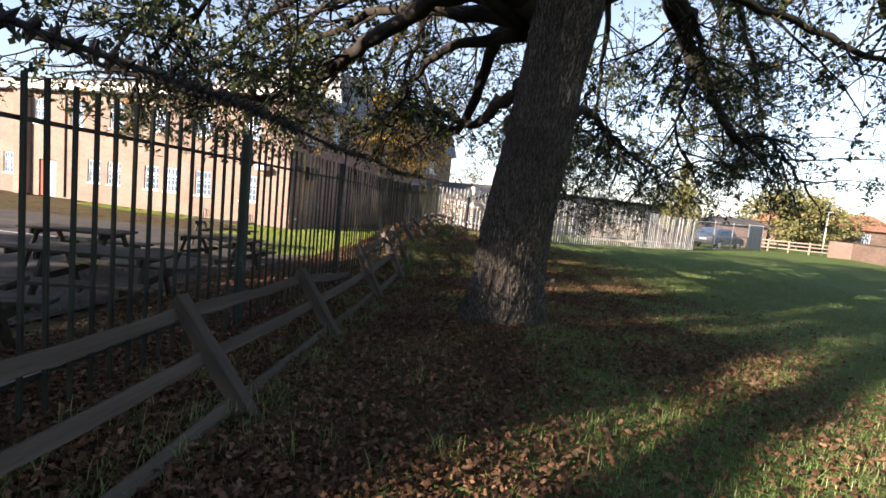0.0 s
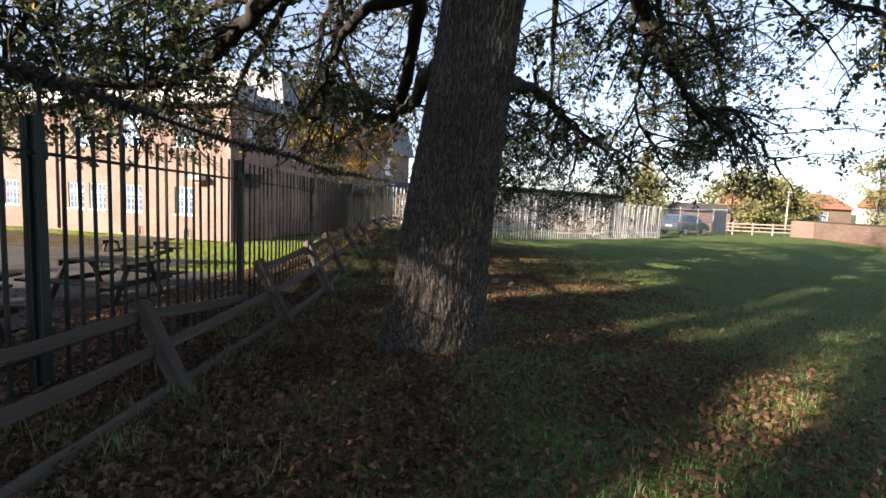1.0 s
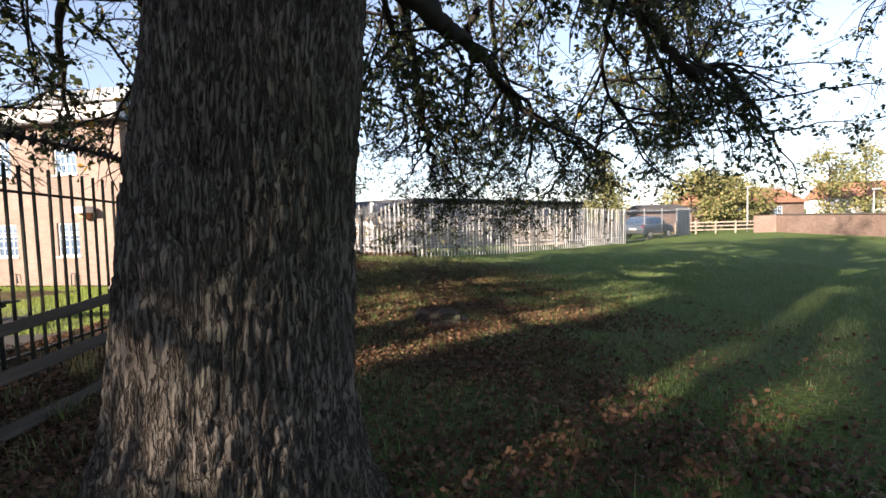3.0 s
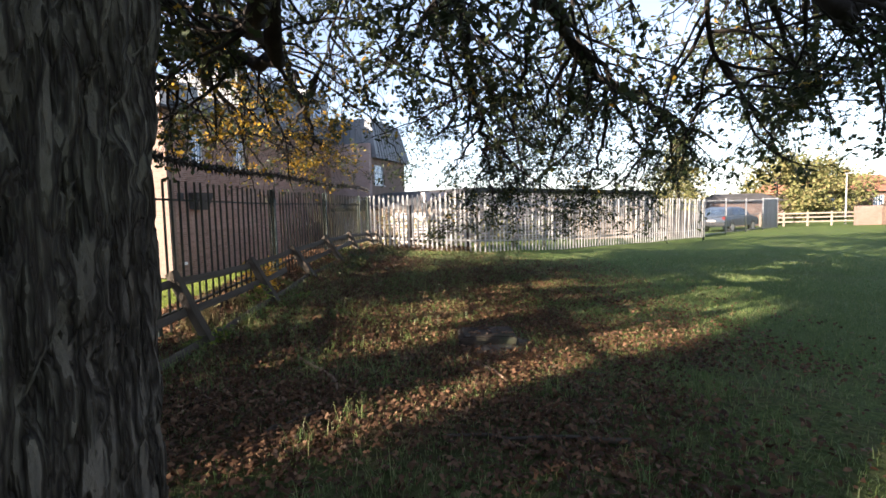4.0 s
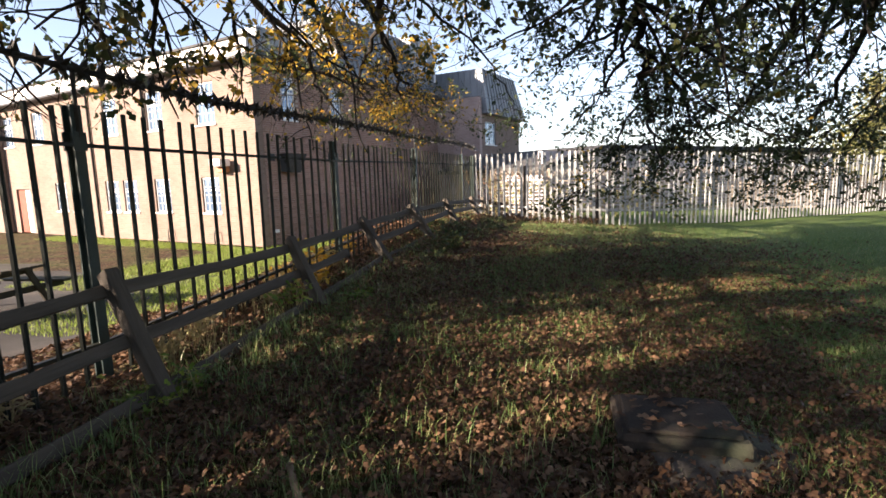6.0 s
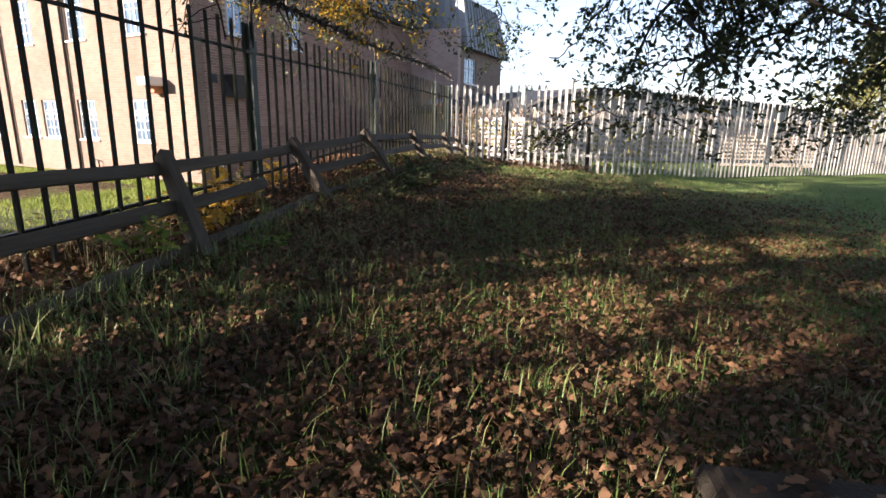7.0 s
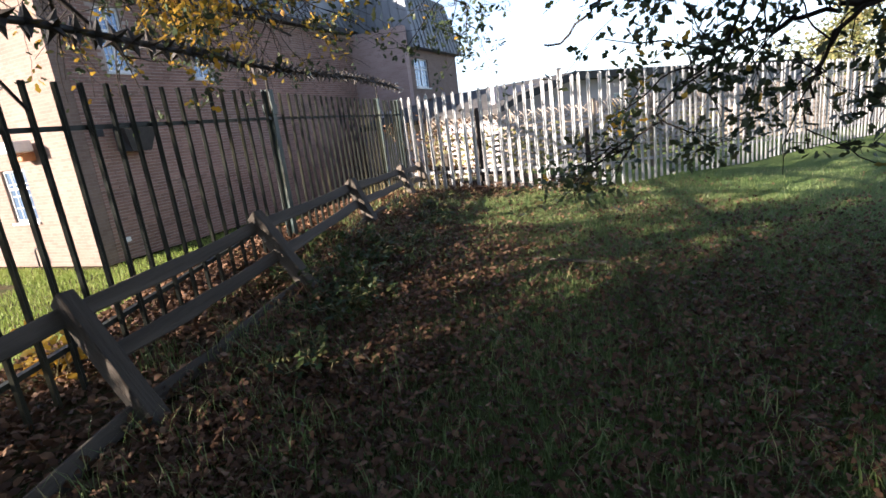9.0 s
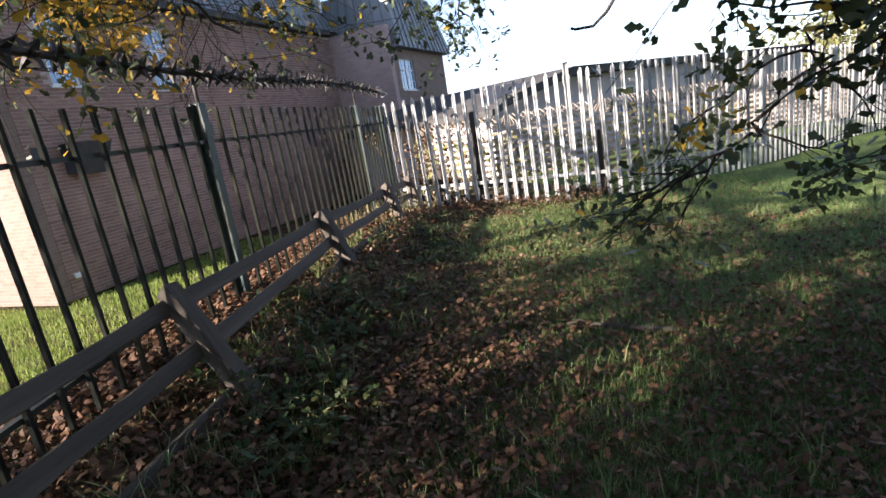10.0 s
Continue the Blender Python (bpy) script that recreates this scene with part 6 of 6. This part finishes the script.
# slatted screen with ivy behind the galvanised pales
screen = empty("slatted_screen", pose(-2.9, 28.2, ground_z(-2.9, 28.2)), "pale weathered slatted timber screen with lattice top behind the fence", "screen")
SCREEN_BAYS = [pose(0, 0, 0), pose(1.85, 0, 0)] + [pose(3.7 + 1.85 * k * math.cos(radians(39)), 1.85 * k * math.sin(radians(39)), -0.03 * k, 0, 0, 39) for k in range(6)]
for bay in SCREEN_BAYS:
    for k in range(9):
        vs, fs = wonky_plank(1.82, 0.062, 0.02, rng, 4, 0.008)
        child("slat", mesh_of("slat", vs, fs, MAT["lattice"]), screen, bay @ pose(0, 0, 0.12 + k * 0.122, 0, 0, -90))
    part("post", box_bm(-0.04, 0.02, -0.3, 0.04, 0.1, 1.5, 0.005), MAT["lattice"], screen, m=bay)
    for k in range(17):
        for sg in (-1, 1):
            x0 = 0.06 + k * 0.107
            child("lattice_strip", tube_mesh("lattice_strip", [(x0, 0.012 * sg, 1.17), (min(max(x0 + sg * 0.27, 0.03), 1.82), 0.012 * sg, 1.44)], 0.012, MAT["lattice"], 4), screen, bay)
pos, dd, nn = [], [], []
for _ in range(1700):
    x = rng.uniform(-3.0, 4.2)
    if 0.5 + 0.5 * noise.noise(Vector((x * 0.9, 0, 4))) < rng.random() * 0.9:
        continue
    z = rng.uniform(0.1, 1.25 + 0.3 * noise.noise(Vector((x, 0, 9))))
    yy = 28.05 + 0.81 * max(0.0, x - 0.8) + rng.gauss(0, 0.1)
    pos.append((x, yy, ground_z(x, yy) + z))
    dd.append((rng.gauss(0, 1), rng.gauss(-0.3, 0.5), rng.gauss(-0.6, 0.5)))
    nn.append((rng.gauss(0, 0.5), -1, rng.gauss(0.4, 0.4)))
tagged(new("ivy", leaf_cloud("ivy", pos, dd, nn, [rng.uniform(0.07, 0.15) for _ in pos], MAT["far_leaf"], 0.3, 9)), "dark ivy over the slatted screen", "ivy", kind="stuff")


# two arched timber panels with a wavy lattice above
def arched_panel(x, y, w, h, mat, label):
    ob = empty("arched_fence_panel", pose(x, y, ground_z(x, y), 0, 0, 3), label, "fence panel", "arched fence panels")
    bm = bmesh.new()
    n = 14
    front = [bm.verts.new((0, 0, 0.05))] + [bm.verts.new((w * i / n, 0, h + 0.28 * math.sin(math.pi * i / n))) for i in range(n + 1)] + [bm.verts.new((w, 0, 0.05))]
    f = bm.faces.new(front)
    r = bmesh.ops.extrude_face_region(bm, geom=[f])
    bmesh.ops.translate(bm, vec=(0, 0.04, 0), verts=[e for e in r["geom"] if isinstance(e, bmesh.types.BMVert)])
    bmesh.ops.recalc_face_normals(bm, faces=bm.faces)
    part("panel", bm, MAT[mat], ob)
    for off in (0.16, 0.3):
        child("arch_rail", tube_mesh("arch_rail", [(w * i / n, 0.02, h + off + 0.28 * math.sin(math.pi * i / n)) for i in range(n + 1)], 0.018, MAT["timber"], 5), ob)
    for i in range(n):
        s0, s1 = math.sin(math.pi * i / n), math.sin(math.pi * (i + 1) / n)
        child("lattice", tube_mesh("lattice", [(w * i / n, 0.02, h + 0.16 + 0.28 * s0), (w * (i + 1) / n, 0.02, h + 0.3 + 0.28 * s1)], 0.01, MAT["timber"], 4), ob)
    part("post", box_bm(-0.06, -0.03, 0, 0.03, 0.07, h + 0.35, 0.006), MAT["timber"], ob)
    return ob


for x in (5.6, 7.3):
    arched_panel(x, 35.3, 1.62, 0.95, "lattice", "pale timber fence panel with an arched lattice top")
for x in (9.0, 10.7):
    arched_panel(x, 35.6, 1.62, 1.15, "old_timber", "dark timber fence panel with an arched lattice top")


# parked hatchback behind the bar fence
def car(m):
    ob = empty("parked_car", m, "blue grey hatchback parked behind the bar fence", "car")
    prof = [(-1.95, 0.35), (-1.98, 0.75), (-1.85, 0.98), (-1.5, 1.38), (-0.9, 1.5), (0.1, 1.48), (0.55, 1.35), (1.05, 0.98), (1.75, 0.86), (1.98, 0.68), (2.0, 0.35)]
    bm = bmesh.new()
    rows_ = []
    for k, (yy, sc) in enumerate(((-0.86, 0.9), (-0.8, 0.985), (-0.4, 1.0), (0.4, 1.0), (0.8, 0.985), (0.86, 0.9))):
        rows_.append([bm.verts.new((x, yy * (1 - 0.16 * ease(0.95, 1.5, z)), 0.35 + (z - 0.35) * sc)) for x, z in prof])
    for r0_, r1_ in zip(rows_, rows_[1:]):
        for i in range(len(prof) - 1):
            bm.faces.new((r0_[i], r0_[i + 1], r1_[i + 1], r1_[i]))
        bm.faces.new((r0_[-1], r0_[0], r1_[0], r1_[-1]))
    bm.faces.new(rows_[0][::-1])
    bm.faces.new(rows_[-1])
    bmesh.ops.recalc_face_normals(bm, faces=bm.faces)
    part("body", bm, MAT["car_paint"], ob)
    glassy = [("rear_window", [(-1.82, 1.02), (-1.55, 1.34)]), ("windscreen", [(0.62, 1.32), (1.02, 1.0)])]
    for nm, ((xa, za), (xb, zb)) in glassy:
        d = -0.015 if nm == "rear_window" else 0.015
        bm = bmesh.new()
        vs = [bm.verts.new(c) for c in ((xa + d, -0.62, za), (xa + d, 0.62, za), (xb + d, 0.58, zb + 0.012), (xb + d, -0.58, zb + 0.012))]
        f = bm.faces.new(vs)
        bmesh.ops.solidify(bm, geom=[f], thickness=0.01)
        part(nm, bm, MAT["glass"], ob)
    for sgn in (-1, 1):
        for xa, xb in ((-1.25, -0.4), (-0.33, 0.55)):
            bm = bmesh.new()
            vs = [bm.verts.new(c) for c in ((xa, sgn * 0.868, 1.0), (xb + 0.25 * (xb > 0), sgn * 0.868, 1.0), (xb, sgn * 0.765, 1.34), (xa + 0.1, sgn * 0.765, 1.34))]
            f = bm.faces.new(vs)
            bmesh.ops.solidify(bm, geom=[f], thickness=0.012)
            part("side_window", bm, MAT["glass"], ob)
        part("tail_lamp", box_bm(-1.97, sgn * 0.72 - 0.1, 0.72, -1.9, sgn * 0.72 + 0.1, 0.96, 0.01), MAT["lamp_red"], ob)
        for x in (-1.25, 1.25):
            bm = bmesh.new()
            bmesh.ops.create_cone(bm, cap_ends=True, segments=20, radius1=0.31, radius2=0.31, depth=0.2, matrix=pose(0, 0, 0, 90, 0, 0))
            tyre = part("wheel", bm, MAT["rubber"], ob, m=pose(x, sgn * 0.78, 0.31))
            bm = bmesh.new()
            bmesh.ops.create_cone(bm, cap_ends=True, segments=16, radius1=0.2, radius2=0.2, depth=0.215, matrix=pose(0, 0, 0, 90, 0, 0))
            part("rim", bm, MAT["galv"], tyre)
    part("bumper", box_bm(-2.03, -0.8, 0.38, -1.93, 0.8, 0.6, 0.03), MAT["dark_plastic"], ob)
    part("number_plate", box_bm(-2.036, -0.25, 0.62, -2.0, 0.25, 0.73, 0.004), MAT["render"], ob)
    return ob


car(pose(16.4, 41.6, ground_z(16.4, 41.6), 0, 0, 38))
# small grey store beside the car
store = empty("store_shed", pose(18.6, 47.0, ground_z(18.6, 47.0), 0, 0, 8), "small brown brick store with a dark pitched roof", "shed")
part("wall", box_bm(0, 0, 0, 4.2, 3.2, 1.8, 0.01), MAT["brick_wall"], store)
bm = bmesh.new()
vs = [bm.verts.new(c) for c in ((-0.3, -0.3, 1.802), (4.5, -0.3, 1.802), (4.5, 3.5, 1.802), (-0.3, 3.5, 1.802), (0.2, 1.6, 2.4), (4.0, 1.6, 2.4))]
for f in ((0, 1, 5, 4), (2, 3, 4, 5), (1, 2, 5), (3, 0, 4), (3, 2, 1, 0)):
    bm.faces.new([vs[i] for i in f])
part("roof", bm, MAT["roof_felt"], store, "dark roof")

# brick boundary wall and a timber rail fence at the far side of the lawn
bwall = empty("boundary_wall", pose(28.0, 45.0, ground_z(28.0, 45.0), 0, 0, -97), "weathered brick boundary wall in a shade-brown tone with a stone coping", "wall")
child("brickwork", wall_mesh("brickwork", 24.0, 1.4, 0.3, [], MAT["brick_wall"]), bwall, pose(0, 0, -0.1))
part("coping", box_bm(-0.05, -0.06, 1.304, 24.05, 0.36, 1.4, 0.015), MAT["concrete"], bwall)
# the end takes the paler brick, as the sunlit face of this wall
bwall2 = empty("boundary_wall", pose(28.0, 45.0, ground_z(28.0, 45.0), 0, 0, 0), "pale sunlit brick wall end", "wall")
child("brickwork", wall_mesh("brickwork", 1.6, 1.4, 0.3, [], MAT["brick"]), bwall2, pose(-1.6, 0.02, -0.1))
rail_fence = empty("rail_fence", pose(20.6, 46.0, ground_z(20.6, 46.0)), "pale low timber rail fence by the road", "fence")
for k in range(7):
    part("post", box_bm(k * 1.6 - 0.05, -0.05, -0.1, k * 1.6 + 0.05, 0.05, 1.0, 0.006), MAT["lattice"], rail_fence)
    if k < 6:
        for z in (0.3, 0.6, 0.88):
            part("rail", box_bm(k * 1.6 + 0.052, -0.02, z - 0.05, k * 1.6 + 1.548, 0.02, z + 0.05, 0.005), MAT["lattice"], rail_fence)


def house(x, y, w, d, h, rise, an, mat, label):
    ob = empty("house", pose(x, y, ground_z(x, y), 0, 0, an), label, "house")
    child("wall", wall_mesh("wall", w, h, 0.25, [(w * 0.2, 0.9, w * 0.2 + 1.2, 2.1), (w * 0.65, 0.9, w * 0.65 + 1.2, 2.1)], mat), ob)
    child("wall", wall_mesh("wall", d - 0.252, h, 0.25, [], mat), ob, pose(w, 0.252, 0, 0, 0, 90))
    child("wall", wall_mesh("wall", d - 0.252, h, 0.25, [], mat), ob, pose(0, d, 0, 0, 0, -90))
    child("wall", wall_mesh("wall", w - 0.51, h, 0.25, [], mat), ob, pose(w - 0.255, d, 0, 0, 0, 180))
    for u in (w * 0.2, w * 0.65):
        window_unit(ob, pose(u, 0, 0.9), 1.2, 1.2, 2, 1)
    bm = bmesh.new()
    vs = [bm.verts.new(c) for c in ((-0.3, -0.4, h), (w + 0.3, -0.4, h), (w + 0.3, d + 0.4, h), (-0.3, d + 0.4, h), (-0.3, d / 2, h + rise), (w + 0.3, d / 2, h + rise))]
    for f in ((0, 1, 5, 4), (2, 3, 4, 5), (1, 2, 5), (3, 0, 4), (3, 2, 1, 0)):
        bm.faces.new([vs[i] for i in f])
    part("roof", bm, MAT["tile"], ob, "red clay tile roof")
    return ob


house(33, 62, 12, 7, 2.5, 1.8, 10, MAT["brick_wall"], "single-storey red brick house with clay tile roof")
house(54, 70, 14, 8, 3.0, 2.2, -12, MAT["render"], "pale rendered house with clay tile roof")
house(70, 44, 14, 8, 3.0, 2.2, -40, MAT["render"], "pale rendered house beyond the boundary wall")


def street_lamp(x, y, h):
    z0 = ground_z(x, y)
    ob = empty("street_lamp", pose(x, y, z0), "slender grey street lamp column", "street lamp", "street lamps")
    child("column", tube_mesh("column", [(0, 0, 0), (0, 0, h * 0.4), (0, 0, h)], [0.07, 0.055, 0.04], MAT["galv"], 8), ob)
    part("lantern", box_bm(-0.1, -0.5, h - 0.05, 0.1, 0.1, h + 0.06, 0.02), MAT["galv"], ob)


for x, y, h in ((27, 47, 3.6), (44, 48, 6.0), (33, 42, 3.0)):
    street_lamp(x, y, h)

# unseen shade trees added beyond the yard, behind the walk; low sun passes between
SHADE_TREES = [(1.6, 26, 15, 2.8, 0.12), (5.5, 27, 15, 2.6, 0.12), (-1.2, 25.5, 16, 0.4, 0.12), (-2.8, 25.5, 16, 0.15, 0.12), (-4.2, 25, 17, 0.25, 0.12), (-5.15, 25.5, 16, 0.06, 0.12), (-7.45, 26, 18, 0.3, 0.12), (-6.3, 26.5, 18.5, 0.25, 0.66), (-5.3, 26, 11.2, 0.5, 0.12), (-6.4, 25.5, 11.0, 0.4, 0.12), (-9.3, 26, 11.7, 1.3, 0.12), (-11.4, 26, 11.9, 0.9, 0.12), (-13.25, 27, 17, 0.4, 0.76), (-14.4, 27, 10.8, 0.3, 0.12), (-12.6, 27, 11.0, 0.3, 0.12), (-17.8, 26, 9.0, 1.3, 0.12), (-21, 26, 8.0, 2.2, 0.12), (-25, 26, 7.0, 2.2, 0.12), (-29, 26, 6.4, 2.2, 0.12)]
for k, (c, s_, h, r, clear) in enumerate(SHADE_TREES):
    x, y = COS_AZ * c - SIN_AZ * s_, -SIN_AZ * c - COS_AZ * s_
    far_tree(x, y, h, r, 90 + k, MAT["far_leaf"], 9000 if h > 12 else 6500, "unseen slender tree added to shade the lawn", False, 0.42 if r > 1.2 else 0.28, clear)

# bricks of the shaded wall, each proud of its joint
bm = bmesh.new()
add_box(bm, 0, -0.010, 0, 0.213, 0.02, 0.063, 0.004)
me = bpy.data.meshes.new("brick")
bm.to_mesh(me)
bm.free()
me.materials.append(MAT["brick_face"])
rest_v, rest_f = [], []
base_v = [tuple(q.co) for q in me.vertices]
base_f = [tuple(f.vertices) for f in me.polygons]
rb = random.Random(77)
for row in range(79):
    z = 0.01 + row * 0.0755
    x = -0.005 - (0.1115 if row % 2 else 0)
    while x < SHADE_LEN - 0.33:
        w = 0.213
        x0, x1 = max(x, 0.0), min(x + w, SHADE_LEN - 0.305)
        ok = x1 - x0 > 0.04 and not any(h[0] - 0.302 - 0.002 < x1 and h[2] - 0.302 + 0.002 > x0 and h[1] - 0.07 < z and h[3] > z for h in SHW)
        if ok:
            dv = rb.uniform(-0.0025, 0.0025)
            full = x1 - x0 > 0.2
            if full and x0 < 3.9 and 22 <= row < 40:
                child("brick", me, shade_wall, pose(x0 + rb.uniform(-0.002, 0.002), dv, z, rb.uniform(-0.5, 0.5), 0, 0))
            else:
                k0, sc = len(rest_v), (x1 - x0) / 0.213
                rest_v += [(x0 + a_ * sc, b_ + dv, z + c_) for a_, b_, c_ in base_v]
                rest_f += [tuple(i_ + k0 for i_ in f) for f in base_f]
        x += 0.2235
rest = child("brickwork", mesh_of("brickwork", rest_v, rest_f, MAT["brick_face"]), shade_wall)
tagged(rest, kind="stuff")
